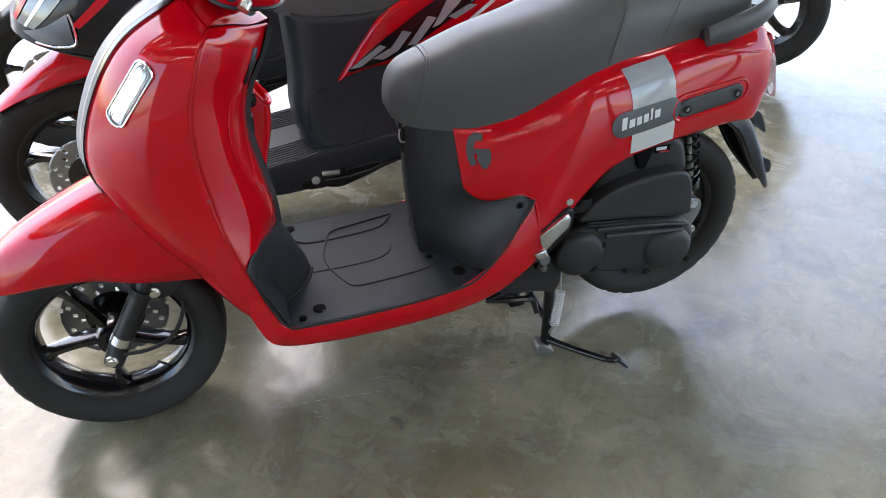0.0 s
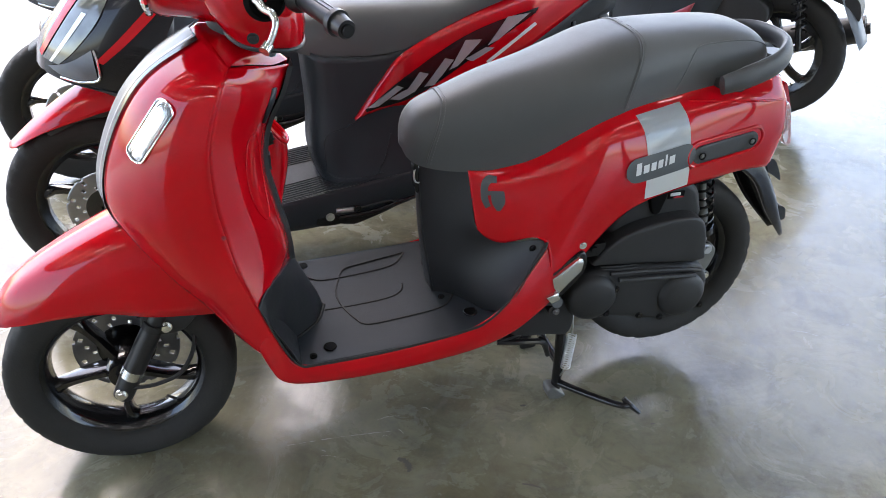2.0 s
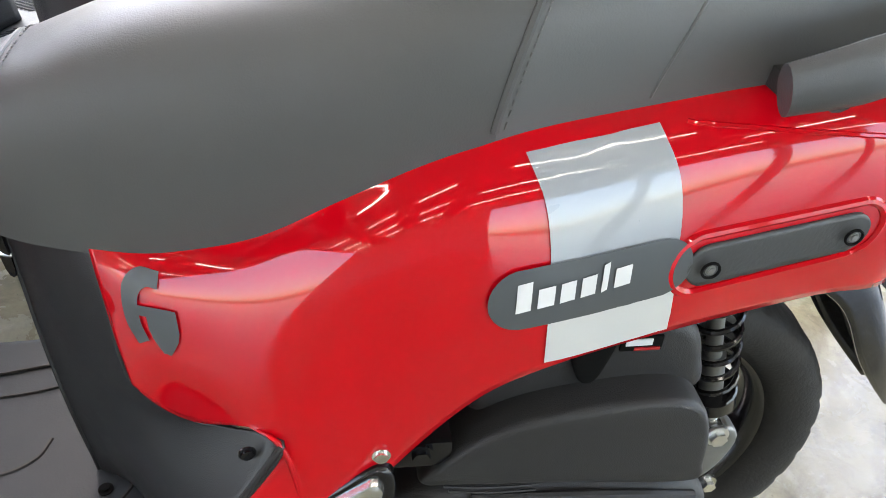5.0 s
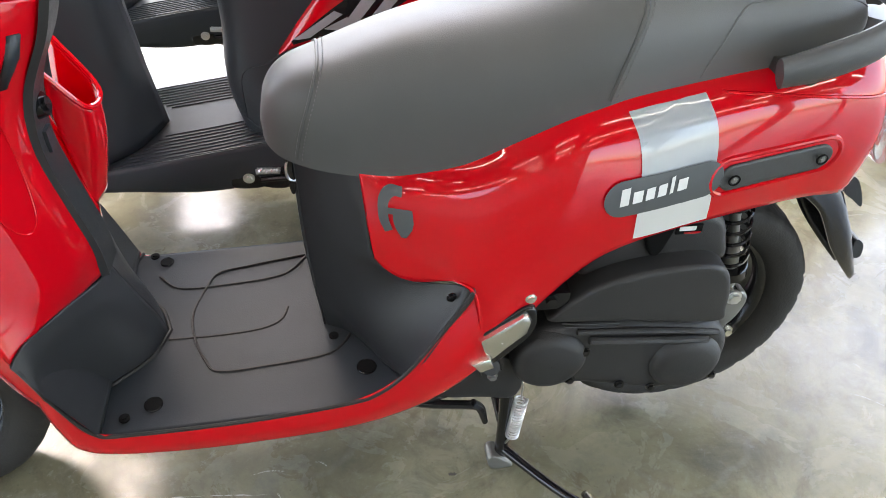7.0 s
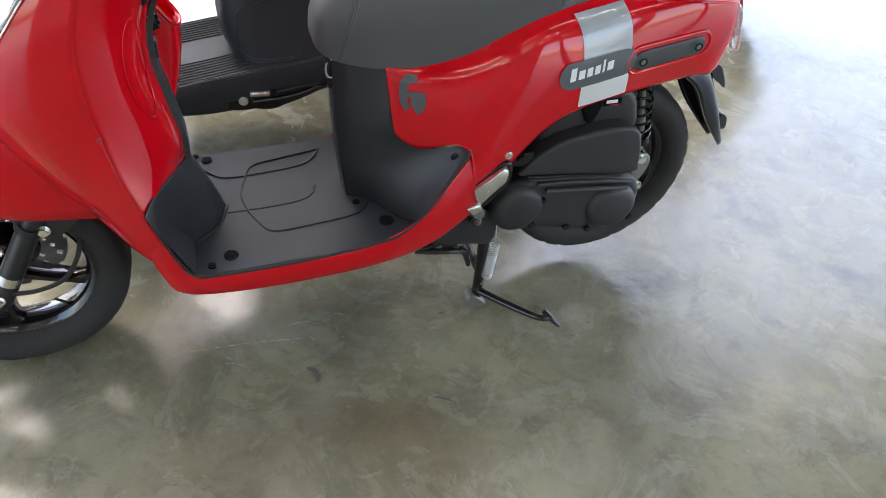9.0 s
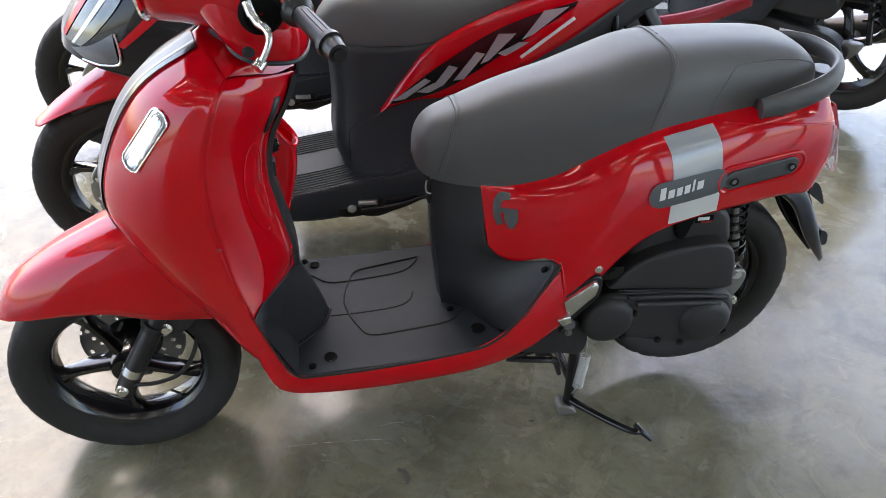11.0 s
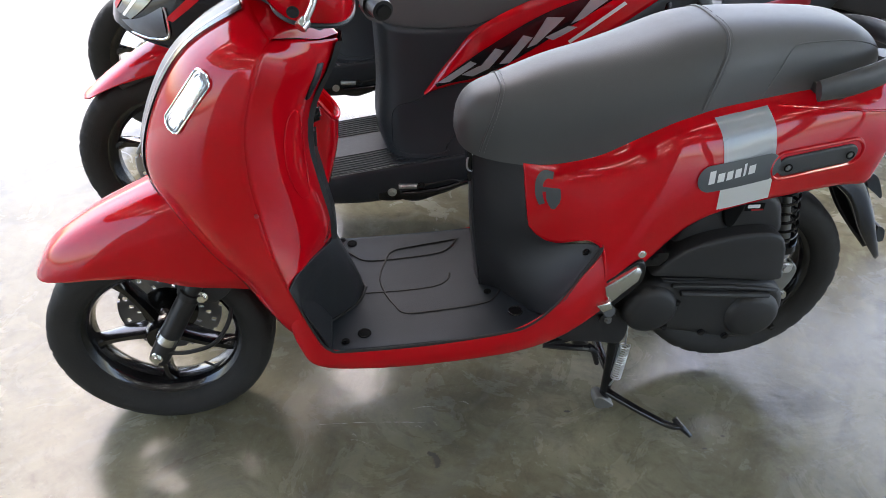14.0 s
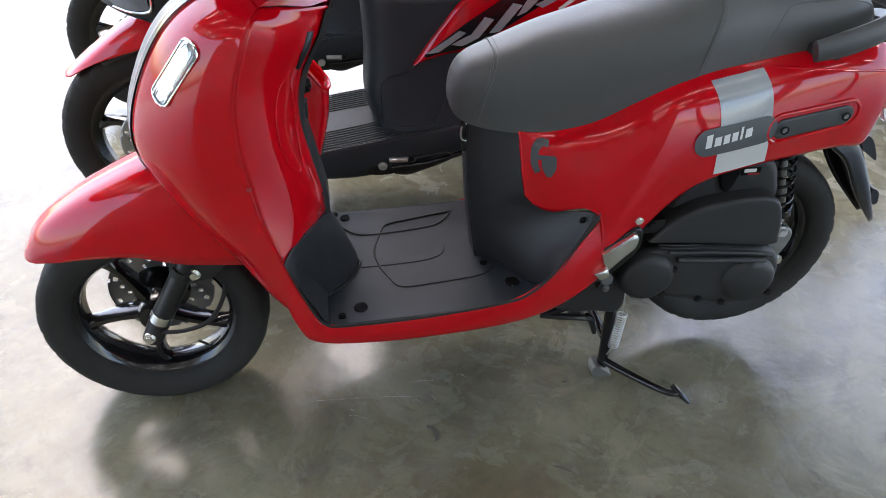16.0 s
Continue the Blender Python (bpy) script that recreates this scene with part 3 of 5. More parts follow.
    part("top_cover", flip(both_sides(cover)), RED, ap)

    # inner face: red on both sides of a black middle strip, black kick panel below
    inner = sheet([[(0.300, -0.118, 0.882), (0.335, -0.088, 0.872), (0.372, -0.050, 0.856), (0.404, -0.015, 0.845)],
                   [(0.284, -0.158, 0.862), (0.325, -0.120, 0.835), (0.362, -0.070, 0.815), (0.388, -0.015, 0.800)],
                   [(0.252, -0.174, 0.765), (0.300, -0.130, 0.750), (0.335, -0.075, 0.740), (0.354, -0.015, 0.730)],
                   [(0.248, -0.176, 0.668), (0.300, -0.135, 0.660), (0.330, -0.075, 0.655), (0.343, -0.015, 0.655)],
                   [(0.256, -0.175, 0.598), (0.312, -0.135, 0.585), (0.345, -0.075, 0.575), (0.356, -0.015, 0.570)],
                   [(0.268, -0.183, 0.530), (0.322, -0.142, 0.512), (0.358, -0.080, 0.500), (0.371, -0.015, 0.495)],
                   [(0.296, -0.197, 0.454), (0.324, -0.148, 0.470), (0.350, -0.082, 0.456), (0.374, -0.015, 0.444)]], 44, 22)
    part("inner_panel", flip(grid_geo(inner)), RED, s, "glossy red inner leg shield panel", solid=0.003)
    part("inner_panel", mirror(flip(grid_geo(inner))), RED, s, "glossy red inner leg shield panel", solid=0.003)
    mid = inner[:, -1]
    strip = np.stack([mid * (1, 0, 1) + np.array((-0.004 if abs(y) > 0.028 else 0.006, y, 0.0)) for y in (-0.030, -0.026, -0.014, 0, 0.014, 0.026, 0.030)], axis=1)
    part("middle_strip", flip(grid_geo(strip)), COVER, s, "black middle strip of the inner shield", smooth=30)
    part("key_switch", merge(tube([(0.345, 0, 0.70), (0.360, 0, 0.704)], [0.017, 0.015], 20), tube([(0.360, 0, 0.704), (0.364, 0, 0.705)], 0.009, 16)), GLOSS, s, "black ignition key switch")
    part("bag_hook", merge(block(0.340, 0.354, -0.010, 0.010, 0.640, 0.67)), BLACK, s, "small black bag hook")
    part("side_slot", flip(grid_geo(np.array([[(0.362, -0.060, 0.820), (0.372, -0.047, 0.816)], [(0.354, -0.064, 0.795), (0.364, -0.050, 0.790)], [(0.340, -0.072, 0.762), (0.345, -0.064, 0.760)]]) + (0.006, -0.003, 0))), BLACK, s, "black slot cover", solid=0.003)
    lid = []
    for a in np.linspace(0, 2 * math.pi, 40)[:-1]:
        y, z = -0.098 + 0.030 * math.cos(a), 0.668 + 0.085 * math.sin(a)
        d2 = (inner[:, :, 1] - y) ** 2 + (inner[:, :, 2] - z) ** 2
        i2 = np.unravel_index(d2.argmin(), d2.shape)
        lid.append((inner[i2][0] + 0.001, y, z))
    lid = np.array(lid)
    for _ in range(6):
        lid[:, 0] = (np.roll(lid[:, 0], 1) + lid[:, 0] + np.roll(lid[:, 0], -1)) / 3
    part("pocket_lid_line", tube(lid + (0.0003, 0, 0), 0.0008, 6, closed=True), RED, s)
    pocket = sheet([[(0.348, 0.050, 0.716), (0.386, 0.062, 0.660), (0.390, 0.115, 0.660), (0.330, 0.165, 0.716)],
                    [(0.345, 0.050, 0.660), (0.383, 0.062, 0.610), (0.387, 0.115, 0.610), (0.320, 0.168, 0.660)],
                    [(0.352, 0.050, 0.580), (0.374, 0.062, 0.555), (0.377, 0.115, 0.555), (0.315, 0.165, 0.580)],
                    [(0.362, 0.050, 0.515), (0.366, 0.062, 0.510), (0.368, 0.110, 0.510), (0.325, 0.155, 0.515)]], 20, 22)
    pk = part("glove_pocket", flip(grid_geo(pocket)), RED, s, "red open glove pocket on the inner shield", solid=0.003)
    part("pocket_rim", tube(pocket[0] + np.array((0, 0, 0.002)), 0.004, 8), RED, pk, "rolled red pocket rim")
    kick = sheet([[(0.295, -0.200, 0.456), (0.311, -0.174, 0.470), (0.335, -0.122, 0.464), (0.352, -0.075, 0.453), (0.367, -0.030, 0.442), (0.374, 0, 0.444)],
                  [(0.308, -0.200, 0.425), (0.316, -0.174, 0.440), (0.340, -0.124, 0.436), (0.362, -0.078, 0.424), (0.381, -0.033, 0.408), (0.389, 0, 0.405)],
                  [(0.322, -0.199, 0.395), (0.318, -0.170, 0.396), (0.337, -0.126, 0.388), (0.366, -0.086, 0.380), (0.394, -0.040, 0.372), (0.404, 0, 0.370)],
                  [(0.340, -0.198, 0.355), (0.325, -0.163, 0.345), (0.337, -0.124, 0.338), (0.368, -0.090, 0.335), (0.406, -0.046, 0.333), (0.421, 0, 0.332)],
                  [(0.362, -0.194, 0.300), (0.345, -0.158, 0.298), (0.342, -0.116, 0.296), (0.370, -0.090, 0.296), (0.410, -0.052, 0.296), (0.430, 0, 0.295)]], 34, 36)
    kp = part("kick_panel", flip(both_sides(kick)), COVER, s, "black moulded kick panel", solid=0.003)
    foot = [(x + 0.003, y, 0.296 + (x - 0.39) * 0.045) for x, y, z in kick[-1]]
    part("kick_seam", tube(foot + [(x, -y, z) for x, y, z in reversed(foot[:-1])], 0.003, 6), RUBBER, kp)

    # handlebar cover, headlamp, grips and levers
    rows = []
    for x, cz, up, dn, hy in ((0.188, 1.040, 0.092, 0.088, 0.094), (0.205, 1.038, 0.100, 0.096, 0.106), (0.25, 1.034, 0.104, 0.096, 0.122), (0.31, 1.022, 0.100, 0.100, 0.146), (0.36, 1.008, 0.090, 0.104, 0.160), (0.398, 0.992, 0.080, 0.100, 0.146), (0.422, 0.980, 0.056, 0.076, 0.105)):
        rows.append([(x, hy * math.cos(a), cz + (up if math.sin(a) > 0 else dn) * math.sin(a)) for a in np.linspace(0, 2 * math.pi, 33)[:-1]])
    shell = np.array([[r[j] for j in range(32)] for r in rows])
    shell = np.stack([spline(shell[:, j], 28) for j in range(32)], axis=1)
    hc = part("handlebar_cover", grid_geo(shell, wrap=True), RED, s, "glossy red handlebar and headlamp cowl")
    part("headlamp_glass", lathe([(0.0, 0.001), (-0.014, 0.04), (-0.008, 0.088), (0, 0.092)], (0, 0, 0), 40), LENS, hc).matrix_local = pose(0.186, 0, 1.040, 0, 0, 90) @ pose(0, 0, 0, 0, 0, 180)
    part("headlamp_ring", tube([(0.186, 0.096 * math.cos(a), 1.040 + 0.092 * math.sin(a)) for a in np.linspace(0, 2 * math.pi, 49)[:-1]], 0.006, 8, closed=True), CHROME, hc, "chrome headlamp ring")
    part("meter_hood", plate(rounded([(0.30, 1.07), (0.36, 1.10), (0.42, 1.08), (0.42, 1.02), (0.34, 1.03)], 24), -0.07, 0.07, 0.01), BLACK, hc, "black meter panel")
    rows = []
    for h, hx, hy in ((0.0, 0.066, 0.136), (0.006, 0.070, 0.141), (0.035, 0.082, 0.150), (0.065, 0.090, 0.154), (0.10, 0.082, 0.142)):
        rows.append([(0.366 - 0.32 * h + hx * np.sign(math.cos(a)) * abs(math.cos(a)) ** 0.75, hy * np.sign(math.sin(a)) * abs(math.sin(a)) ** 0.75, 0.914 + h - 0.16 * hx * math.cos(a)) for a in np.linspace(0, 2 * math.pi, 49)[:-1]])
    part("lower_cowl", grid_geo(np.array(rows), wrap=True), RED, hc, "glossy red lower handlebar cover")
    rim = [(x + (0.366 - x) * 0.01, y, z - 0.003) for x, y, z in rows[0]]
    # Black bead stands in for the shaded gap between cowl and shield.
    part("cowl_seam", tube(rim, 0.004, 8, closed=True), BLACK, hc, "black bead standing in for the dark gap under the cowl")
    part("steering_stem", tube([(0.335, 0, 0.95), (0.325, 0, 0.86)], 0.06, 20), BLACK, hc)
    part("cowl_screw", bolt((0.342, -0.162, 0.940), (-0.1, -1, -0.2), 0.007, 0.004, 12), BLACK, hc)
    for k in (-1, 1):
        pod = part("lever_recess", lathe([(-0.004, 0.002), (-0.007, 0.026), (0.0, 0.033), (0.012, 0.026)], (0, 0, 0), 28), PIT, hc, "black lever recess")
        pod.matrix_local = pose(0.366, 0.158 * k, 0.996, 0, 12, -8 * k) @ pose(0, 0, 0, 0, 0, 0 if k < 0 else 180)
        part("lever", merge(tube([(0.354, 0.172 * k, 1.000), (0.362, 0.182 * k, 0.990), (0.373, 0.198 * k, 0.985), (0.375, 0.206 * k, 0.970), (0.363, 0.212 * k, 0.945), (0.357, 0.213 * k, 0.938)], [0.0070, 0.0068, 0.0058, 0.0050, 0.0050, 0.0055], 10, 26),
                            tube([(0.362, 0.207 * k, 0.943), (0.354, 0.216 * k, 0.935)], 0.0092, 14), rod((0.348, 0.166 * k, 1.016), (0.354, 0.174 * k, 0.998), 0.0075, 12)), SILVER, hc, "cast silver brake lever")
        grip = part("grip", merge(tube([(0.412, 0.150 * k, 1.003), (0.436, 0.218 * k, 0.996), (0.457, 0.274 * k, 0.990)], [0.0150, 0.0143, 0.0148], 18, 14),
                                  tube([(0.416, 0.164 * k, 1.0015), (0.420, 0.172 * k, 1.000), (0.424, 0.184 * k, 0.999)], [0.025, 0.024, 0.016], 22, 12)), FORK, hc, "black ribbed rubber grip")
        for i in range(10):
            a = math.pi * i / 5
            off = np.array((0.0143 * math.cos(a) * 0.9, 0, 0.0143 * math.sin(a)))
            part("grip_rib", tube([np.array((0.428, 0.194 * k, 0.998)) + off, np.array((0.455, 0.268 * k, 0.991)) + off], 0.0020, 6), FORK, grip)
        part("bar_end", merge(tube([(0.455, 0.271 * k, 0.990), (0.459, 0.279 * k, 0.989)], 0.0200, 20), tube([(0.459, 0.279 * k, 0.989), (0.467, 0.302 * k, 0.986)], [0.0165, 0.0140], 20)), FORK, grip, "black bar end weight")
        part("end_screw", tube([(0.466, 0.300 * k, 0.986), (0.469, 0.307 * k, 0.985)], 0.0095, 16), GLOSS, grip)

    # floor, sill
    def fz(x):
        return 0.292 + (x - 0.39) * 0.045

    deck = sheet([[(x, y * min(1.0, 1 - (x - 0.70) * 2.2), fz(x) + dz) for y, dz in ((-0.190, 0.002), (-0.15, 0.0), (-0.07, 0.002), (0, 0.002), (0.07, 0.002), (0.15, 0.0), (0.190, 0.002))] for x in (0.336, 0.42, 0.52, 0.62, 0.70, 0.785)], 30, 40)
    fl = part("floorboard", flip(grid_geo(deck)), DECK, s, "black textured plastic floorboard", solid=0.02, offset=-1)

    def groove(pts, r=0.0022, n=40):
        return part("floor_groove", tube([(x, y, fz(x) + 0.0022) for x, y in spline(pts, n)], r, 6), RUBBER, fl)

    groove([(0.716, -0.036), (0.699, -0.066), (0.668, -0.086), (0.580, -0.095), (0.512, -0.095), (0.490, -0.068), (0.471, -0.020), (0.464, 0.033), (0.476, 0.080), (0.496, 0.124), (0.550, 0.137), (0.646, 0.152)], n=80)
    groove([(0.432, -0.019), (0.510, -0.021), (0.574, -0.016), (0.604, 0.000), (0.614, 0.026)])
    groove([(0.400, 0.130), (0.438, 0.096), (0.513, 0.094), (0.588, 0.101), (0.620, 0.116), (0.645, 0.150)])
    for x, y, r in ((0.425, -0.143, 0.0125), (0.731, -0.118, 0.0140), (0.407, 0.168, 0.0105), (0.705, 0.166, 0.0105)):
        rim = part("drain_hole", lathe([(0.000, r * 0.92), (0.0012, r), (0.000, r * 1.08), (-0.012, r)], (0, 0, 0), 24), GLOSS, fl, "round recessed floor plug")
        rim.matrix_local = pose(x, y, fz(x) + 0.002, 90)
        part("plug", tube([(x, y, fz(x) - 0.01), (x, y, fz(x) + 0.0024)], r * 0.95, 20), PIT, fl)
    for x, y in ((0.388, -0.163), (0.685, -0.049), (0.385, 0.185), (0.683, 0.09)):
        part("floor_screw", merge(tube([(x, y, fz(x)), (x, y, fz(x) + 0.004)], 0.0075, 16), tube([(x, y, fz(x) + 0.003), (x, y, fz(x) + 0.006)], 0.004, 6)), PIT, fl)
    part("deck_edge", tube([(0.300, -0.196, 0.445), (0.325, -0.196, 0.370), (0.356, -0.195, 0.306), (0.40, -0.195, 0.297), (0.56, -0.195, 0.304), (0.70, -0.195, 0.322), (0.745, -0.194, 0.338), (0.785, -0.191, 0.375), (0.834, -0.1735, 0.431), (0.876, -0.1575, 0.485)], 0.0030, 8, 70), RUBBER, s, "black edge seam")

    sill = sheet([[(0.302, -0.188, 0.420), (0.286, -0.172, 0.400), (0.274, -0.155, 0.385), (0.264, -0.130, 0.378)],
                  [(0.330, -0.194, 0.348), (0.314, -0.188, 0.318), (0.302, -0.172, 0.288), (0.294, -0.140, 0.280)],
                  [(0.356, -0.195, 0.305), (0.345, -0.195, 0.275), (0.335, -0.180, 0.248), (0.330, -0.140, 0.236)],
                  [(0.430, -0.196, 0.297), (0.430, -0.198, 0.268), (0.430, -0.184, 0.238), (0.430, -0.140, 0.226)],
                  [(0.560, -0.196, 0.303), (0.560, -0.198, 0.272), (0.560, -0.184, 0.240), (0.560, -0.140, 0.228)],
                  [(0.700, -0.195, 0.322), (0.705, -0.197, 0.290), (0.710, -0.182, 0.254), (0.712, -0.140, 0.240)],
                  [(0.780, -0.192, 0.370), (0.795, -0.190, 0.325), (0.800, -0.174, 0.275), (0.802, -0.135, 0.262)],
                  [(0.834, -0.173, 0.430), (0.850, -0.178, 0.370), (0.858, -0.169, 0.310), (0.860, -0.130, 0.296)],
                  [(0.884, -0.1525, 0.484), (0.900, -0.1610, 0.420), (0.908, -0.1600, 0.350), (0.908, -0.130, 0.334)]], 60, 16)
    part("side_sill", grid_geo(sill), RED, s, "glossy red lower side panel along the floorboard", solid=0.003)
    part("side_sill", mirror(([(x, y, z - 0.010) for x, y, z in grid_geo(sill)[0]], grid_geo(sill)[1])), RED, s, "glossy red lower side panel along the floorboard", solid=0.003)
    part("belly", merge(block(0.33, 0.80, -0.14, 0.14, 0.245, 0.285)), MATTE, s, "black belly under the floorboard")

    # box under the seat
    flank = sheet([[(0.643, 0.010, 0.650), (0.672, -0.016, 0.640), (0.705, -0.038, 0.626), (0.738, -0.056, 0.612)],
                   [(0.648, 0.006, 0.560), (0.676, -0.022, 0.556), (0.710, -0.046, 0.552), (0.742, -0.072, 0.550)],
                   [(0.651, 0.000, 0.490), (0.680, -0.028, 0.490), (0.714, -0.054, 0.490), (0.750, -0.083, 0.490)],
                   [(0.655, -0.006, 0.440), (0.685, -0.032, 0.440), (0.725, -0.062, 0.446), (0.800, -0.107, 0.465)],
                   [(0.660, -0.012, 0.400), (0.690, -0.036, 0.401), (0.745, -0.078, 0.416), (0.876, -0.155, 0.489)],
                   [(0.665, -0.016, 0.362), (0.694, -0.040, 0.364), (0.750, -0.092, 0.376), (0.842, -0.171, 0.434)],
                   [(0.670, -0.019, 0.328), (0.704, -0.044, 0.328), (0.752, -0.105, 0.336), (0.806, -0.186, 0.386)],
                   [(0.673, -0.021, 0.300), (0.716, -0.050, 0.304), (0.760, -0.120, 0.310), (0.790, -0.190, 0.352)]], 50, 26)
    far = flank * (1, -1, 1) + (0, 0.040, 0)
    nose_face = np.stack([flank[:, 0] * (1 - q) + far[:, 0] * q + (-0.004 * math.sin(math.pi * q), 0, 0) for q in np.linspace(0, 1, 7)], axis=1)
    bx = part("underseat_cover", merge(flip(grid_geo(flank)), grid_geo(far), grid_geo(nose_face)), COVER, s, "black plastic cover under the seat nose", solid=0.003, smooth=32)
    part("cover_edge", tube(flank[:, 0], 0.0022, 8), COVER, bx)
    part("cover_bolt", bolt((0.847, -0.150, 0.472), (0.2, -1, 0), 0.0055, 0.004, 12), GLOSS, bx)
    hook = part("bag_hook", tube([(0.648, 0.006, 0.604), (0.640, 0.004, 0.600), (0.637, 0.003, 0.585), (0.640, 0.003, 0.572), (0.648, 0.004, 0.568)], 0.0022, 8, 20), ZINC, bx, "small zinc bag hook")
    part("hook_plate", plate(rounded([(0.637, 0.618), (0.645, 0.618), (0.648, 0.552), (0.640, 0.552)], 16), 0.030, 0.002, 0.003), GLOSS, hook)

    # the seat's shape: top, lower edge and half width along its length
    xs = np.array([0.6105, 0.612, 0.620, 0.645, 0.70, 0.78, 0.87, 0.95, 1.02, 1.09, 1.20, 1.29, 1.340, 1.371, 1.382])
    top = np.array([0.662, 0.672, 0.708, 0.735, 0.757, 0.787, 0.810, 0.835, 0.858, 0.867, 0.870, 0.866, 0.855, 0.834, 0.802])
    bot = np.array([0.656, 0.650, 0.635, 0.621, 0.613, 0.611, 0.638, 0.690, 0.719, 0.731, 0.745, 0.756, 0.762, 0.768, 0.776])
    wid = np.array([0.003, 0.022, 0.048, 0.074, 0.094, 0.110, 0.128, 0.140, 0.143, 0.138, 0.124, 0.116, 0.110, 0.097, 0.066])
    edge = np.array([0.002, 0.016, 0.032, 0.048, 0.068, 0.083, 0.105, 0.122, 0.122, 0.108, 0.094, 0.088, 0.084, 0.068, 0.036])
    prof = spline(np.stack([xs, top, bot, wid, edge], axis=1), 90)
    LEAN = 0.020

    def seat_at(x, a, out=0.0):
        zt, zb, w, e = (np.interp(x, prof[:, 0], prof[:, k]) for k in (1, 2, 3, 4))
        c, q = math.cos(a), max(math.sin(a), 0.0)
        y = -(w + out) * np.sign(c) * abs(c) ** 0.62 * (1 - (1 - e / w) * (1 - q) ** 1.8)
        z = zb + (zt + out - zb) * q ** 0.72
        return (x, LEAN + y * (1 - 0.10 * q), z)

    def lip(x, inward=0.003, rise=0.006):
        """A point just inside the seat's lower edge, where the red panel meets it."""
        _, y, z = seat_at(x, 0.0)
        return (x, y + inward, z + rise)

    # red rear body
    rear = sheet([[(0.733, -0.054, 0.618), (0.735, -0.060, 0.600), (0.738, -0.066, 0.570), (0.743, -0.076, 0.530), (0.749, -0.084, 0.492)],
                  [lip(0.766), (0.767, -0.076, 0.598), (0.768, -0.084, 0.570), (0.769, -0.090, 0.520), (0.768, -0.093, 0.474)],
                  [lip(0.800), (0.800, -0.088, 0.596), (0.800, -0.098, 0.565), (0.800, -0.106, 0.515), (0.800, -0.108, 0.466)],
                  [lip(0.868), (0.870, -0.112, 0.622), (0.872, -0.130, 0.592), (0.873, -0.148, 0.540), (0.876, -0.156, 0.489)],
                  [lip(0.930), (0.928, -0.127, 0.662), (0.922, -0.146, 0.622), (0.912, -0.160, 0.500), (0.898, -0.166, 0.352)],
                  [lip(0.985), (0.984, -0.130, 0.696), (0.982, -0.149, 0.658), (0.974, -0.159, 0.550), (0.962, -0.152, 0.434)],
                  [lip(1.035), (1.035, -0.122, 0.708), (1.035, -0.141, 0.676), (1.034, -0.155, 0.600), (1.030, -0.146, 0.508)],
                  [lip(1.090), (1.090, -0.112, 0.718), (1.090, -0.130, 0.690), (1.090, -0.150, 0.625), (1.090, -0.148, 0.547)],
                  [lip(1.200, 0.004), (1.201, -0.098, 0.732), (1.202, -0.114, 0.706), (1.203, -0.131, 0.632), (1.198, -0.124, 0.556)],
                  [(1.340, -0.060, 0.772), (1.346, -0.086, 0.738), (1.350, -0.099, 0.708), (1.350, -0.106, 0.636), (1.345, -0.095, 0.562)],
                  [(1.396, -0.056, 0.762), (1.406, -0.078, 0.730), (1.414, -0.088, 0.702), (1.418, -0.094, 0.634), (1.410, -0.084, 0.558)],
                  [(1.420, -0.052, 0.755), (1.434, -0.068, 0.722), (1.443, -0.075, 0.694), (1.452, -0.077, 0.632), (1.440, -0.068, 0.556)],
                  [(1.436, -0.032, 0.750), (1.452, -0.038, 0.720), (1.461, -0.041, 0.692), (1.472, -0.042, 0.632), (1.464, -0.036, 0.556)],
                  [(1.440, 0.010, 0.750), (1.456, 0.005, 0.720), (1.465, 0.002, 0.692), (1.476, 0.000, 0.632), (1.468, 0.000, 0.558)]], 110, 36)
    rear = fair(rear, 60)
    panel = part("side_panel", grid_geo(rear), RED, s, "glossy red rear side panel", solid=0.003)
    part("side_panel", mirror(grid_geo(rear)), RED, s, "glossy red rear side panel", solid=0.003)
    d = Drape(rear)
    part("stripe", d.ruled([(1.061, 0.722), (1.073, 0.695), (1.079, 0.660), (1.081, 0.620)], [(1.163, 0.736), (1.176, 0.708), (1.182, 0.675), (1.184, 0.630)], 0.0015, 16, 9), GREYDECAL, panel, "grey stripe decal")
    part("stripe_foot", d.ruled([(1.082, 0.612), (1.084, 0.584), (1.086, 0.554)], [(1.188, 0.615), (1.192, 0.588), (1.196, 0.562)], 0.0015, 10, 9), LIGHTDECAL, panel, "light grey stripe decal")
    nb = part("name_badge", d.capsule((1.060, 0.6215), (1.172, 0.633), 0.0265, 0.003), BADGE, panel, "dark grey badge with pale bars")
    for f, h, w in ((0.08, 0.0125, 0.0058), (0.235, 0.0085, 0.0065), (0.385, 0.0085, 0.0058), (0.53, 0.0085, 0.0058), (0.645, 0.0120, 0.0024), (0.775, 0.0085, 0.0066)):
        x, z = 1.052 + 0.112 * f, 0.6185 + 0.018 * f
        low = z - 0.0085
        part("pale_bar", d.ruled([(x - w, low), (x - w, low + 2 * h)], [(x + w, low + 0.0022), (x + w, low + 2 * h + 0.0022)], 0.0042, 4, 4), PALE, nb)
    bp = part("badge_plate", d.capsule((1.214, 0.629), (1.343, 0.639), 0.0195, 0.003), PLATE, panel, "dark grey plastic plate with two screws", solid=0.005, offset=1)
    for x, z in ((1.213, 0.629), (1.344, 0.639)):
        y = d.y(x, z) - 0.0085
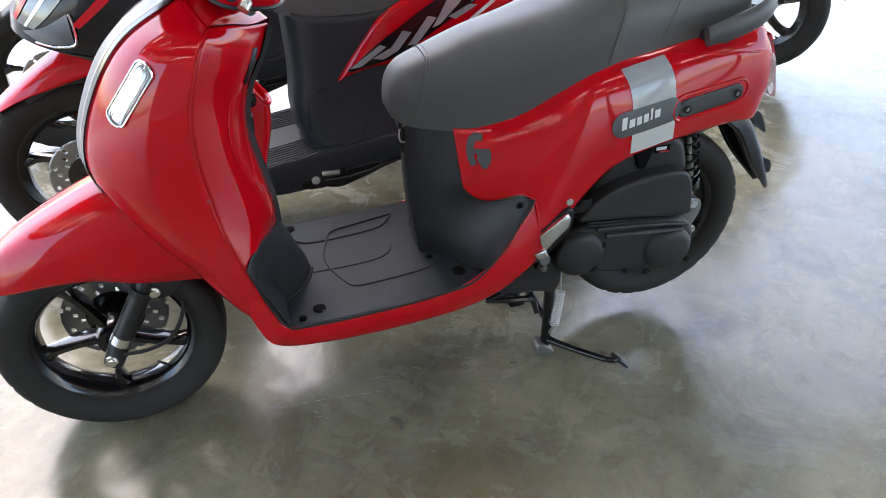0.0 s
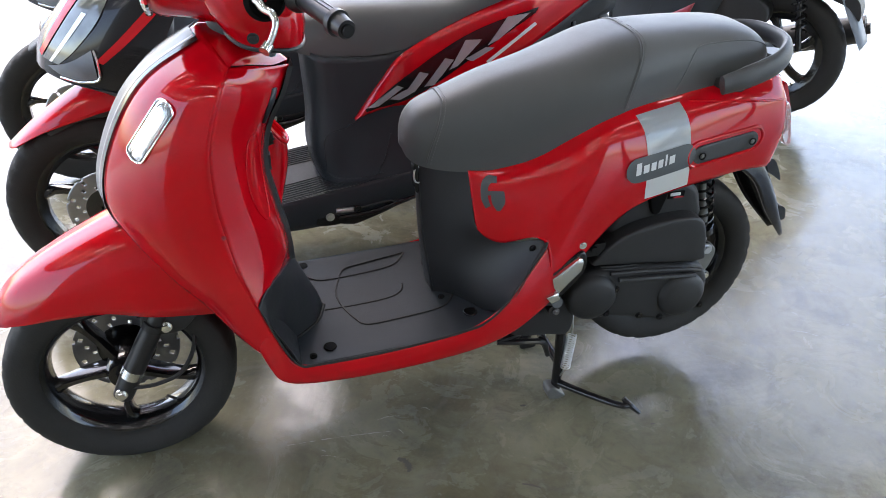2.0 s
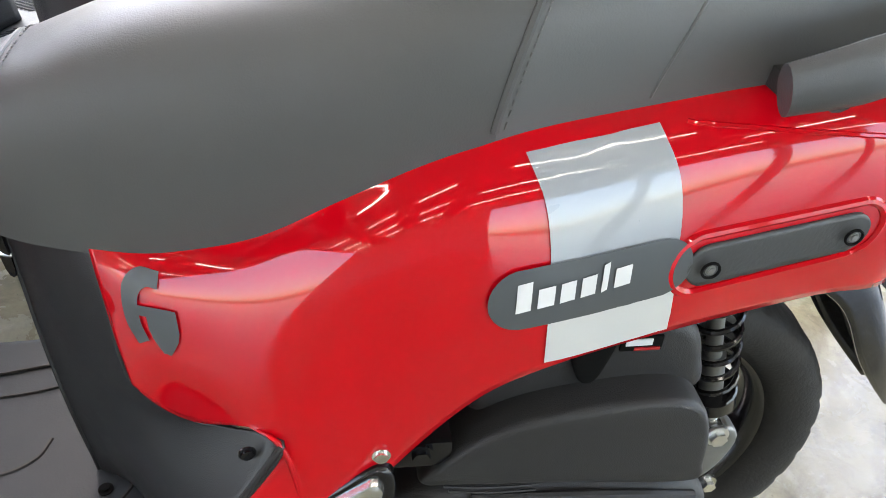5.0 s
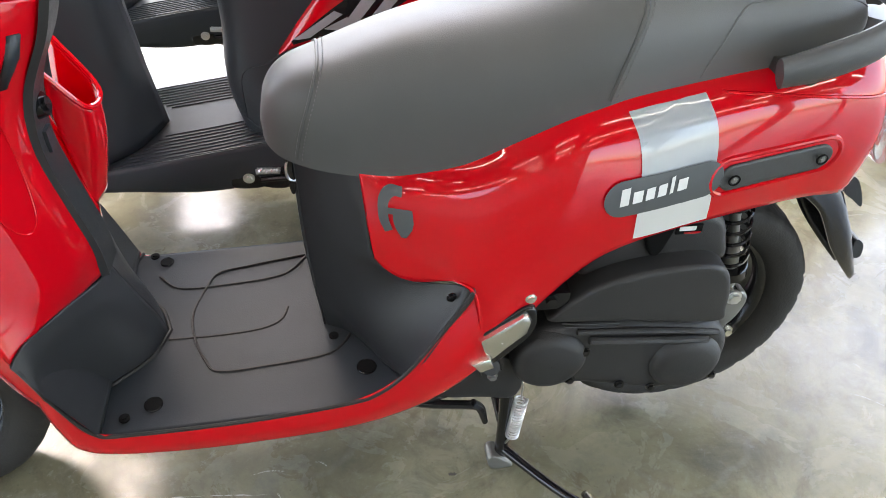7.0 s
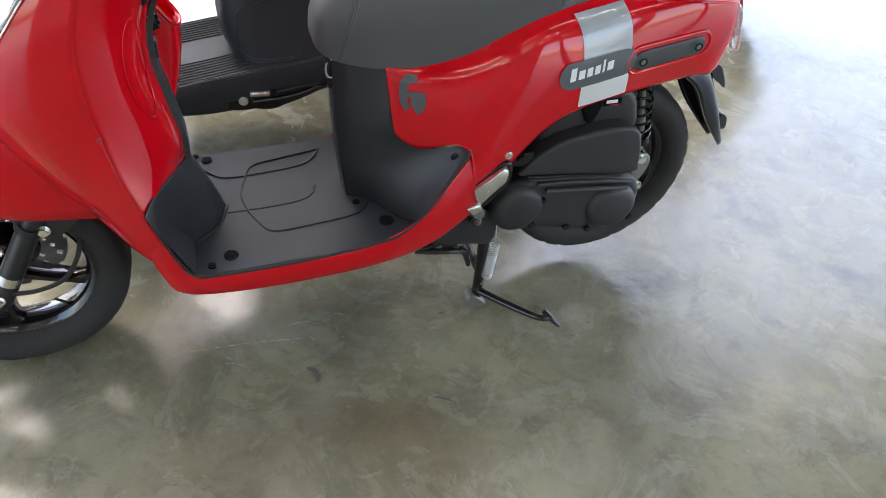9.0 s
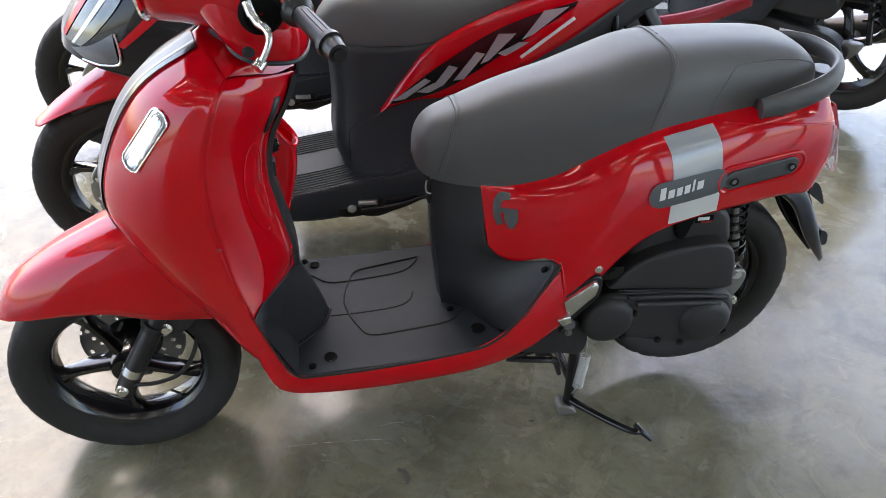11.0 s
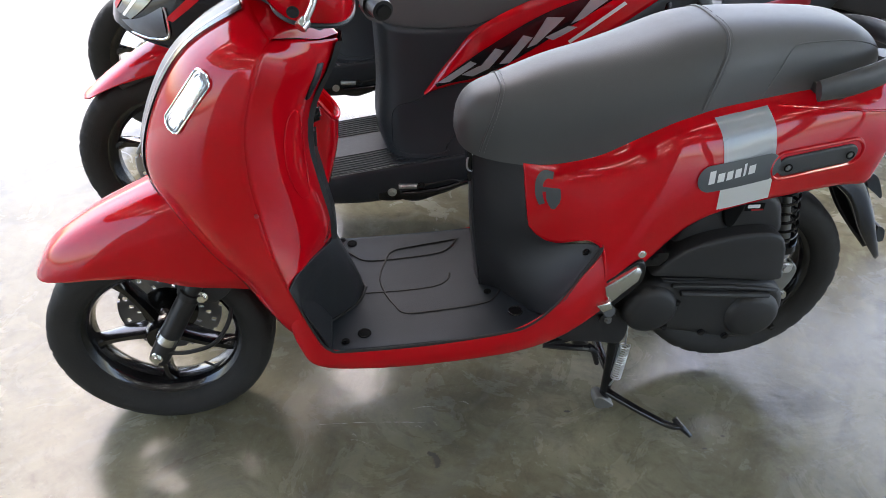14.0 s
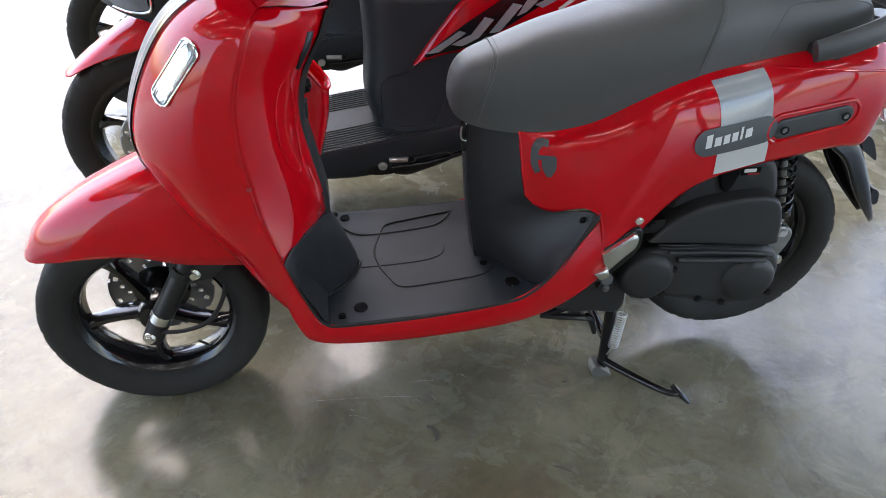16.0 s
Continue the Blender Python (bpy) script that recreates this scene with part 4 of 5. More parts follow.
        # Near-black ring on the surface stands for the shade in the screw's recess.
        part("well_shade", tube([(x + 0.0072 * math.cos(a), y, z + 0.0072 * math.sin(a)) for a in np.linspace(0, 2 * math.pi, 25)[:-1]], 0.0012, 6, closed=True), PIT, bp, "near-black ring painted as the shade of a screw well")
        part("plate_screw", bolt((x, y + 0.0008, z), (0.15, -1, 0), 0.0034, 0.0022, 6), CASTING, bp)
    part("badge_surround", d.ring((1.208, 0.629), (1.349, 0.640), 0.0275, -0.001, 0.0045, 80), RED, panel)
    part("body_line", tube([(x, d.y(x, z) - 0.0005, z) for x, z in spline([(1.185, 0.736), (1.25, 0.731), (1.34, 0.722), (1.435, 0.712)], 40)], 0.0022, 6), RED, panel)
    em = part("emblem", d.ruled([(0.788, 0.606), (0.769, 0.606), (0.757, 0.592), (0.756, 0.562), (0.764, 0.541)], [(0.786, 0.594), (0.776, 0.594), (0.769, 0.584), (0.769, 0.563), (0.774, 0.547)], 0.002, 24, 5), BADGE, panel, "dark grey shield emblem", smooth=60)
    part("emblem_bar", d.ruled([(0.762, 0.578), (0.796, 0.580)], [(0.763, 0.569), (0.796, 0.571)], 0.002, 6, 3), BADGE, em)
    part("emblem_block", d.ruled([(0.774, 0.576), (0.776, 0.554), (0.785, 0.538)], [(0.799, 0.580), (0.800, 0.557), (0.791, 0.538)], 0.002, 6, 4), BADGE, em)
    part("body_bolt", merge(bolt((0.956, d.y(0.956, 0.466) - 0.001, 0.466), (0, -1, 0), 0.0060, 0.005, 14)), SILVER, panel, "zinc bolt")
    part("tail_lamp", plate(rounded([(1.442, 0.738), (1.458, 0.71), (1.474, 0.67), (1.476, 0.63), (1.440, 0.64), (1.430, 0.70)], 30), -0.05, 0.05, 0.012), REDLENS, s, "red tail lamp")
    for k in (-1, 1):
        part("rear_indicator", plate(rounded([(1.432, 0.700), (1.446, 0.696), (1.466, 0.640), (1.472, 0.602), (1.456, 0.606), (1.438, 0.645)], 30), 0.054 * k, 0.079 * k, 0.006), LENS, s, "clear rear indicator lens")

    # seat
    angles = np.linspace(0, math.pi, 36)

    def shell_geo(x0, x1, n=50):
        g = np.array([[seat_at(x, a) for a in angles] for x in np.linspace(x0, x1, n)])
        return g

    ss_ = [(1.038, 0.03), (1.052, 0.40), (1.068, 0.80), (1.074, 1.15), (1.070, 1.57), (1.066, 1.99), (1.058, 2.34), (1.048, 2.74), (1.038, 3.11)]
    whole = shell_geo(0.6105, 1.382, 240)
    verts, faces = flip(grid_geo(whole))
    fore, aft = [], []
    step = spline(ss_, 60)
    for n, f in enumerate(faces):
        i, j = divmod(n, 35)
        behind = whole[i, j, 0] + 0.0016 > np.interp((angles[j] + angles[j + 1]) / 2, step[:, 1], step[:, 0])
        (aft if behind else fore).append(f)
    st = part("seat", used(verts, fore), VINYL, s, "dark grey vinyl seat with stitched seams")
    part("seat_rear", used(verts, aft), VINYL2, st, "lighter grey vinyl passenger section")
    part("seat_base", grid_geo(np.stack([whole[:, 0], whole[:, 0] * (1, 0, 1) + (0, 0, 0.004), whole[:, -1]], axis=1)), MATTE, st)

    def seam_line(pts, n, out):
        return [seat_at(x, a, out) for x, a in spline(pts, n)]

    fs = [(0.655, 0.03), (0.664, 0.35), (0.678, 0.80), (0.688, 1.25), (0.690, 1.57), (0.688, 1.89), (0.678, 2.34), (0.664, 2.79), (0.655, 3.11)]
    part("front_seam", tube(seam_line(fs, 60, 0.0), 0.0024, 6), VINYL, st)
    part("step_seam", tube(seam_line(ss_, 70, 0.0), 0.0032, 6), VINYL, st)
    part("accent_seam", tube(seam_line([(1.157, 0.03), (1.172, 0.35), (1.186, 0.62), (1.204, 0.76), (1.255, 0.80), (1.315, 0.82), (1.368, 0.82)], 50, 0.0), 0.0014, 6), VINYL2, st)
    for line, k, dx in ((fs, 60, 0.007), (ss_, 66, 0.008)):
        p = [seat_at(x + dx, a, 0.0008) for x, a in spline(line, 2 * k)]
        for q in range(0, int(1.3 * k), 2):
            part("stitch", tube([p[q], p[q + 1]], 0.0007, 5), THREAD, st)

    # grab rail
    path = [(1.230, -0.126, 0.776), (1.285, -0.124, 0.788), (1.345, -0.114, 0.803), (1.386, -0.092, 0.814), (1.416, -0.054, 0.822), (1.426, 0, 0.825)]
    path = path + [(x, -y, z) for x, y, z in reversed(path[:-1])]
    rail = part("grab_rail", tube(path, [0.020, 0.0245, 0.0245, 0.024, 0.022, 0.020, 0.022, 0.024, 0.0245, 0.0245, 0.020], 16, 80, flat=0.5), RAIL, s, "dark grey cast grab rail")
    for k in (-1, 1):
        part("rail_mount", merge(rod((1.275, 0.10 * k, 0.772), (1.275, 0.125 * k, 0.772), 0.014), block(1.25, 1.34, 0.06 * k - 0.03, 0.06 * k + 0.03, 0.755, 0.772)), MATTE, rail)
    part("fuel_cap", tube([(1.430, 0.0, 0.775), (1.430, 0.0, 0.792)], 0.026, 24), GREYPLASTIC, s, "round grey cap behind the seat")

    # rear fender
    rf = sheet([[(1.385, 0, 0.580), (1.385, -0.045, 0.575), (1.375, -0.062, 0.545)],
                [(1.455, 0, 0.545), (1.448, -0.045, 0.535), (1.426, -0.058, 0.500)],
                [(1.510, 0, 0.465), (1.500, -0.042, 0.455), (1.475, -0.050, 0.425)],
                [(1.546, 0, 0.400), (1.537, -0.034, 0.391), (1.518, -0.040, 0.372)],
                [(1.580, 0, 0.330), (1.574, -0.020, 0.328), (1.564, -0.026, 0.322)]], 30, 12)
    tail = part("rear_fender", both_sides(rf), GLOSS, s, "black rear mudguard", solid=0.004)
    part("plate_bracket", plate(rounded([(1.462, 0.545), (1.486, 0.540), (1.508, 0.505), (1.514, 0.485), (1.494, 0.500), (1.475, 0.515)], 24), -0.03, 0.03, 0.004), BLACK, tail)
    part("rear_reflector", plate(rounded([(1.545, 0.405), (1.562, 0.396), (1.568, 0.368), (1.552, 0.370)], 20), -0.02, 0.02, 0.004), BLACK, tail)

    # engine and drive casings
    engine = part("engine", merge(block(0.98, 1.20, -0.05, 0.12, 0.26, 0.42), rod((1.27, -0.10, 0.292), (1.27, 0.11, 0.292), 0.035)), MATTE, s, "black engine block")
    clean = rounded([(0.992, 0.400), (1.005, 0.416), (1.030, 0.441), (1.062, 0.463), (1.10, 0.477), (1.16, 0.487), (1.215, 0.488), (1.247, 0.474), (1.262, 0.440), (1.268, 0.395), (1.262, 0.372), (1.16, 0.380), (1.03, 0.395)], 90)
    ac = part("air_cleaner_cover", plate(clean, -0.03, -0.144, 0.009, 4), MATTE, engine, "matte black air cleaner cover")
    part("cover_step", plate(rounded([(1.040, 0.450), (1.075, 0.508), (1.12, 0.550), (1.19, 0.562), (1.238, 0.540), (1.256, 0.500), (1.254, 0.460), (1.15, 0.455)], 48), -0.02, -0.108, 0.016, 4), MATTE, ac)
    tag = part("caution_label", block(1.168, 1.206, -0.1105, -0.107, 0.522, 0.538), PIT, ac, "small black caution label with pale bars")
    part("label_bar", block(1.172, 1.196, -0.1118, -0.1102, 0.529, 0.536), PALE, tag)
    part("label_line", block(1.180, 1.204, -0.1118, -0.1102, 0.523, 0.526), REDLENS, tag)
    # Raised near-black plate gives the notch's shade by colour; nothing is cut in.
    part("notch_shade", plate(rounded([(1.120, 0.548), (1.160, 0.548), (1.154, 0.506), (1.143, 0.490), (1.130, 0.500)], 24), -0.09, -0.118, 0.004), PIT, ac, "near-black plate standing in for a shaded recess")
    for i in range(3):
        z = 0.399 - 0.0075 * i
        part("cooling_fin", tube([(1.010 + 0.005 * i, -0.140, z), (1.06, -0.142, z - 0.004), (1.103, -0.141, z - 0.007)], 0.0014, 6, 12), MATTE, engine)
    cvt = rounded([(0.952, 0.310), (0.962, 0.350), (1.000, 0.370), (1.040, 0.376), (1.10, 0.374), (1.20, 0.366), (1.265, 0.354), (1.298, 0.315), (1.298, 0.255), (1.268, 0.218), (1.20, 0.212), (1.10, 0.232), (1.045, 0.243), (1.00, 0.244), (0.962, 0.268)], 90)
    cv = part("drive_cover", plate(cvt, -0.05, -0.136, 0.020, 6), MATTE, engine, "matte black belt drive cover")
    part("front_lobe", lathe([(-0.014, 0.001), (-0.0135, 0.038), (-0.010, 0.048), (-0.002, 0.0560), (0.02, 0.059), (0.02, 0.001)], (1.008, -0.138, 0.309), 48), MATTE, cv)
    part("rear_lobe", lathe([(-0.016, 0.001), (-0.0155, 0.038), (-0.012, 0.048), (-0.003, 0.057), (0.02, 0.060), (0.02, 0.001)], (1.232, -0.138, 0.280), 48), MATTE, cv)
    part("drive_rib", tube([(1.063, -0.141, 0.350), (1.12, -0.143, 0.346), (1.20, -0.143, 0.339), (1.255, -0.140, 0.332)], 0.0065, 8, 30), MATTE, cv)
    part("drive_rib_low", tube([(1.042, -0.138, 0.368), (1.13, -0.140, 0.363), (1.22, -0.139, 0.352), (1.272, -0.136, 0.340)], 0.005, 8, 30), MATTE, cv)
    for x, z in ((1.045, 0.262), (1.13, 0.240), (1.185, 0.226), (1.285, 0.243), (1.06, 0.325)):
        part("casing_bolt", bolt((x, -0.139, z), (0, -1, 0), 0.006, 0.006), GLOSS, cv)
    part("mudguard_inner", plate(rounded([(1.03, 0.44), (1.06, 0.52), (1.18, 0.565), (1.34, 0.57), (1.325, 0.53), (1.2, 0.52), (1.1, 0.44)], 40), -0.06, 0.06, 0.005), MATTE, s, "black inner mudguard over the rear wheel")
    part("engine_bracket", merge(bolt((0.992, -0.139, 0.441), (0, -1, 0), 0.0085, 0.008), block(0.97, 1.02, -0.137, -0.06, 0.42, 0.45)), GLOSS, engine)

    # shock absorber
    a, b = Vector((1.268, -0.070, 0.560)), Vector((1.322, -0.052, 0.350))
    ax = (b - a).normalized()
    sh = part("shock_absorber", rod(a + ax * 0.157, a + ax * 0.175, 0.0265, 20), GLOSS, s, "black rear shock absorber")
    part("spring_seat", rod(a, a + ax * 0.012, 0.026, 20), GLOSS, sh)
    part("damper_rod", merge(rod(a, a + ax * 0.11, 0.0085), rod(a + ax * 0.10, a + ax * 0.20, 0.0125)), CASTING, sh, "grey damper rod")
    part("shock_spring", helix(a + ax * 0.01, a + ax * 0.158, 0.0235, 6.2, 0.0030), GLOSS, sh, "black coil spring")
    part("shock_foot", merge(rod(a + ax * 0.185, b + ax * 0.006, 0.0105, 12), rod(b - Vector((0, 0.02, 0)), b + Vector((0, 0.02, 0)), 0.0125, 16)), SILVER, sh, "silver lower shock mount")
    part("shock_bolt", bolt(b - Vector((0, 0.02, 0)), (0, -1, 0), 0.010, 0.01), ZINC, sh)
    part("swing_bracket", plate(rounded([(1.30, 0.30), (1.33, 0.355), (1.352, 0.34), (1.345, 0.30), (1.32, 0.27)], 20), -0.05, -0.070, 0.005), CASTING, sh)
    part("bracket_bolt", bolt((1.322, -0.085, 0.287), (0, -1, 0), 0.008, 0.01), SILVER, sh)

    # footrest
    part("footrest", plate([(0.888, 0.400), (0.918, 0.423), (0.946, 0.444), (0.953, 0.443), (0.958, 0.434), (0.955, 0.411), (0.931, 0.385), (0.907, 0.361), (0.895, 0.376)], -0.13, -0.173, 0.006, 2), SILVER, s, "silver folded passenger footrest")
    part("footrest_lug", plate([(0.877, 0.359), (0.891, 0.364), (0.905, 0.367), (0.911, 0.349), (0.891, 0.341)], -0.14, -0.178, 0.004, 2), SILVER, s, "silver footrest lug")
    part("footrest_backing", plate(rounded([(0.880, 0.398), (0.912, 0.424), (0.948, 0.452), (0.966, 0.444), (0.966, 0.404), (0.940, 0.368), (0.906, 0.340), (0.880, 0.350)], 44), -0.12, -0.164, 0.005), GLOSS, s, "black footrest backing")
    part("footrest_hinge", merge(block(0.885, 0.90, -0.160, -0.13, 0.325, 0.36), rod((0.912, -0.160, 0.330), (0.91, -0.13, 0.318), 0.013, 12), rod((0.918, -0.146, 0.296), (0.918, -0.11, 0.296), 0.017, 14)), FORK, s, "black footrest hinge")
    part("hinge_bolt", bolt((0.918, -0.146, 0.296), (0, -1, -0.2), 0.006, 0.007), CASTING, s)

    # stands
    stand = part("centre_stand", merge(tube([(0.955, -0.10, 0.265), (0.962, -0.10, 0.16), (0.964, -0.098, 0.03), (0.962, -0.095, 0.012)], [0.012, 0.0125, 0.012, 0.012], 12, 14), tube([(0.955, 0.10, 0.265), (0.962, 0.10, 0.16), (0.964, 0.098, 0.03), (0.962, 0.095, 0.012)], 0.012, 12, 14),
                                       rod((0.958, -0.11, 0.25), (0.958, 0.11, 0.25), 0.014), rod((0.963, -0.10, 0.10), (0.963, 0.10, 0.10), 0.010)), GLOSS, s, "black steel centre stand")
    for k in (-1, 1):
        part("stand_foot", plate(rounded([(0.938, 0.030), (0.952, 0.036), (0.982, 0.010), (0.978, 0.001), (0.945, 0.001)], 20), 0.082 * k, 0.116 * k, 0.003), CASTING if k < 0 else GLOSS, stand, "worn silver stand foot")
    part("stand_lever", merge(tube([(0.966, -0.100, 0.040), (0.985, -0.130, 0.045), (1.030, -0.200, 0.060), (1.062, -0.236, 0.066), (1.082, -0.240, 0.064)], [0.010, 0.009, 0.008, 0.0075, 0.007], 10, 26),
                              tube([(1.072, -0.228, 0.078), (1.084, -0.240, 0.066), (1.106, -0.252, 0.046)], [0.006, 0.0075, 0.005], 8, 10)), GLOSS, stand, "black foot lever")
    part("stand_spring", helix((0.980, -0.118, 0.196), (0.973, -0.118, 0.098), 0.0105, 15, 0.0016), ZINC, stand, "zinc coil spring")
    part("spring_hook", tube([(0.980, -0.118, 0.196), (0.979, -0.116, 0.230), (0.977, -0.112, 0.256)], 0.0018, 6, 10), ZINC, stand)
    part("spring_hook", rod((0.973, -0.118, 0.098), (0.966, -0.11, 0.068), 0.0020, 6), ZINC, stand)
    part("stand_bracket", plate(rounded([(0.825, 0.240), (0.89, 0.305), (0.962, 0.292), (0.978, 0.240), (0.965, 0.202), (0.92, 0.208), (0.85, 0.218)], 30), -0.075, -0.118, 0.004), MATTE, s, "black frame bracket")
    ss = part("side_stand", merge(tube([(0.800, -0.110, 0.205), (0.84, -0.118, 0.203), (0.895, -0.120, 0.196), (0.905, -0.120, 0.192)], 0.0075, 8, 16), tube([(0.898, -0.12, 0.200), (0.912, -0.12, 0.185), (0.922, -0.122, 0.150)], [0.008, 0.008, 0.005], 8, 10),
                                  tube([(0.93, -0.10, 0.245), (0.86, -0.11, 0.222), (0.800, -0.110, 0.205)], 0.008, 8, 12)), GLOSS, s, "black folded side stand")
    return s


red_scooter()


# ---- the scooters behind ----
def sport_scooter(name, label, m, panel_mat, fender_mat, lit_mat=GREYDECAL, group="sport scooters", guard=BLACK, body_mat=None, floor_mat=None, sill_mat=None):
    body_mat, floor_mat = body_mat or BLACK, floor_mat or BLACK
    s = thing(name, label, "scooter", m, group=group)
    wheel("front_wheel", (-0.062, 0, 0.260), 0.260, 0.186, 0.042, s, 5, disc_side=-0.052, turn=0.2, swirl=0.5, tread=34, lip=0.026, stout=1.3, cut=0.0048)
    wheel("rear_wheel", (1.230, 0, 0.292), 0.258, 0.178, 0.046, s, 5, turn=0.5, swirl=0.35, tread=34, lip=0.034, stout=1.9, cut=0.0048)
    for k in (-1, 1):
        part("fork_leg", tube([(-0.045, 0.075 * k, 0.25), (0.04, 0.075 * k, 0.42), (0.12, 0.075 * k, 0.60)], [0.021, 0.018, 0.018], 14, 12), GLOSS, s)
    fd = sheet([[(-0.275, 0, 0.452), (-0.268, -0.03, 0.450), (-0.250, -0.050, 0.458)], [(-0.200, 0, 0.514), (-0.194, -0.048, 0.502), (-0.175, -0.066, 0.495)],
                [(-0.090, 0, 0.588), (-0.085, -0.056, 0.572), (-0.065, -0.078, 0.530)], [(0.020, 0, 0.635), (0.020, -0.058, 0.612), (0.030, -0.082, 0.556)], [(0.120, 0, 0.655), (0.120, -0.058, 0.632), (0.120, -0.082, 0.575)]], 34, 12)
    part("front_fender", both_sides(fd if fender_mat != GLOSS else fd[14:]), fender_mat, s, "glossy front fender", solid=0.003)
    inner_f = sheet([[(-0.17, 0, 0.500), (-0.17, -0.045, 0.490), (-0.16, -0.052, 0.480)], [(-0.06, 0, 0.56), (-0.06, -0.050, 0.545), (-0.05, -0.058, 0.520)], [(0.12, 0, 0.56), (0.12, -0.050, 0.54), (0.13, -0.058, 0.500)], [(0.215, 0, 0.42), (0.215, -0.050, 0.40), (0.218, -0.058, 0.36)]], 20, 10)
    part("fender_liner", both_sides(inner_f), MATTE, s, solid=0.003)

    # beak and headlamps
    nose = sheet([[(-0.158, 0, 0.660), (-0.132, -0.060, 0.655), (-0.055, -0.120, 0.635), (0.080, -0.160, 0.610)],
                  [(-0.138, 0, 0.722), (-0.112, -0.070, 0.716), (-0.030, -0.135, 0.700), (0.120, -0.175, 0.680)],
                  [(-0.075, 0, 0.800), (-0.052, -0.075, 0.795), (0.030, -0.140, 0.780), (0.170, -0.180, 0.755)],
                  [(0.020, 0, 0.900), (0.040, -0.070, 0.892), (0.105, -0.130, 0.875), (0.220, -0.170, 0.850)],
                  [(0.110, 0, 0.985), (0.120, -0.060, 0.980), (0.165, -0.110, 0.965), (0.260, -0.140, 0.940)]], 44, 26)
    ns = part("front_cowl", flip(both_sides(nose)), GLOSS, s, "gloss black front cowl")
    dn = Drape(nose)
    for k in (0, 1):
        mm = mirror if k else (lambda g: g)
        hl = part("headlamp", mm(dn.ruled([(-0.128, 0.690), (-0.085, 0.745), (-0.030, 0.810), (0.020, 0.860)], [(-0.090, 0.680), (-0.040, 0.722), (0.020, 0.785), (0.062, 0.850)], 0.004, 16, 8)), HEADGLASS, ns, "clear headlamp lens over a dark lamp")
        part("lamp_fin", mm(dn.ruled([(-0.112, 0.686), (-0.012, 0.802)], [(-0.106, 0.684), (-0.002, 0.799)], 0.0055, 10, 3)), REFLECTOR, hl)
        part("red_edge", mm(dn.ruled([(-0.136, 0.700), (-0.095, 0.755), (-0.040, 0.822), (0.012, 0.875)], [(-0.130, 0.692), (-0.087, 0.747), (-0.032, 0.812), (0.022, 0.864)], 0.005, 16, 3)), panel_mat, ns, "thin red edge over the headlamp")
        part("red_flash", mm(dn.ruled([(0.000, 0.695), (0.070, 0.755), (0.150, 0.828)], [(0.016, 0.688), (0.090, 0.746), (0.172, 0.818)], 0.003, 12, 5)), panel_mat, ns, "red flash on the cowl")
        part("chin_lamp", mm(dn.ruled([(-0.118, 0.672), (-0.062, 0.690), (-0.005, 0.722)], [(-0.088, 0.652), (-0.046, 0.646), (-0.004, 0.652)], 0.004, 10, 5)), CHINLENS, ns, "blue-grey lower lamp lens")
        part("chin_lip", mm(tube([(x, dn.y(x, z) - 0.003, z) for x, z in spline([(-0.092, 0.649), (-0.048, 0.642), (-0.002, 0.649), (0.004, 0.69), (0.000, 0.722)], 18)], 0.0035, 6)), SILVER, ns, "thin silver lip")
    chin = sheet([[(-0.150, 0, 0.652), (-0.125, -0.060, 0.646), (-0.050, -0.115, 0.626), (0.085, -0.155, 0.600)], [(-0.060, 0, 0.620), (-0.04, -0.05, 0.612), (0.02, -0.095, 0.590), (0.12, -0.15, 0.54)],
                  [(0.060, 0, 0.600), (0.07, -0.05, 0.58), (0.11, -0.10, 0.54), (0.18, -0.155, 0.48)], [(0.13, 0, 0.42), (0.135, -0.05, 0.40), (0.155, -0.11, 0.38), (0.18, -0.16, 0.36)], [(0.16, 0, 0.27), (0.162, -0.05, 0.26), (0.175, -0.12, 0.24), (0.192, -0.165, 0.235)]], 36, 20)
    part("lower_cowl", flip(both_sides(chin)), floor_mat, s, "lower front cowl", solid=0.003)
    shield = sheet([[(0.20, -0.165, 0.84), (0.25, -0.08, 0.83), (0.27, 0, 0.83)], [(0.18, -0.178, 0.70), (0.262, -0.10, 0.68), (0.285, 0, 0.68)], [(0.18, -0.174, 0.55), (0.275, -0.10, 0.53), (0.305, 0, 0.52)],
                    [(0.18, -0.168, 0.40), (0.285, -0.10, 0.39), (0.325, 0, 0.39)], [(0.19, -0.166, 0.240), (0.29, -0.10, 0.255), (0.345, 0, 0.264)]], 30, 14)
    part("inner_shield", flip(both_sides(shield)), BLACK, s, "black inner leg shield", solid=0.003)
    part("handlebar_cover", plate(rounded([(0.16, 0.96), (0.2, 1.06), (0.30, 1.08), (0.36, 1.00), (0.30, 0.92)], 30), -0.14, 0.14, 0.03, 4), GLOSS, s, "black handlebar cover")
    for k in (-1, 1):
        part("grip", tube([(0.29, 0.14 * k, 1.01), (0.33, 0.25 * k, 1.00), (0.36, 0.33 * k, 0.99)], 0.018, 14, 10), RUBBER, s)

    # floor
    def fz(x):
        return 0.260 + 0.16 * (x - 0.338)

    deck = sheet([[(x, y, fz(x)) for y in (-0.165, -0.1, 0, 0.1, 0.165)] for x in (0.192, 0.32, 0.45, 0.60, 0.74)], 20, 18)
    fl = part("floorboard", flip(grid_geo(deck)), DECK, s, "black ribbed floorboard", solid=0.015)
    for k in (-1, 1):
        for i in range(8):
            y = k * (0.152 - 0.013 * i)
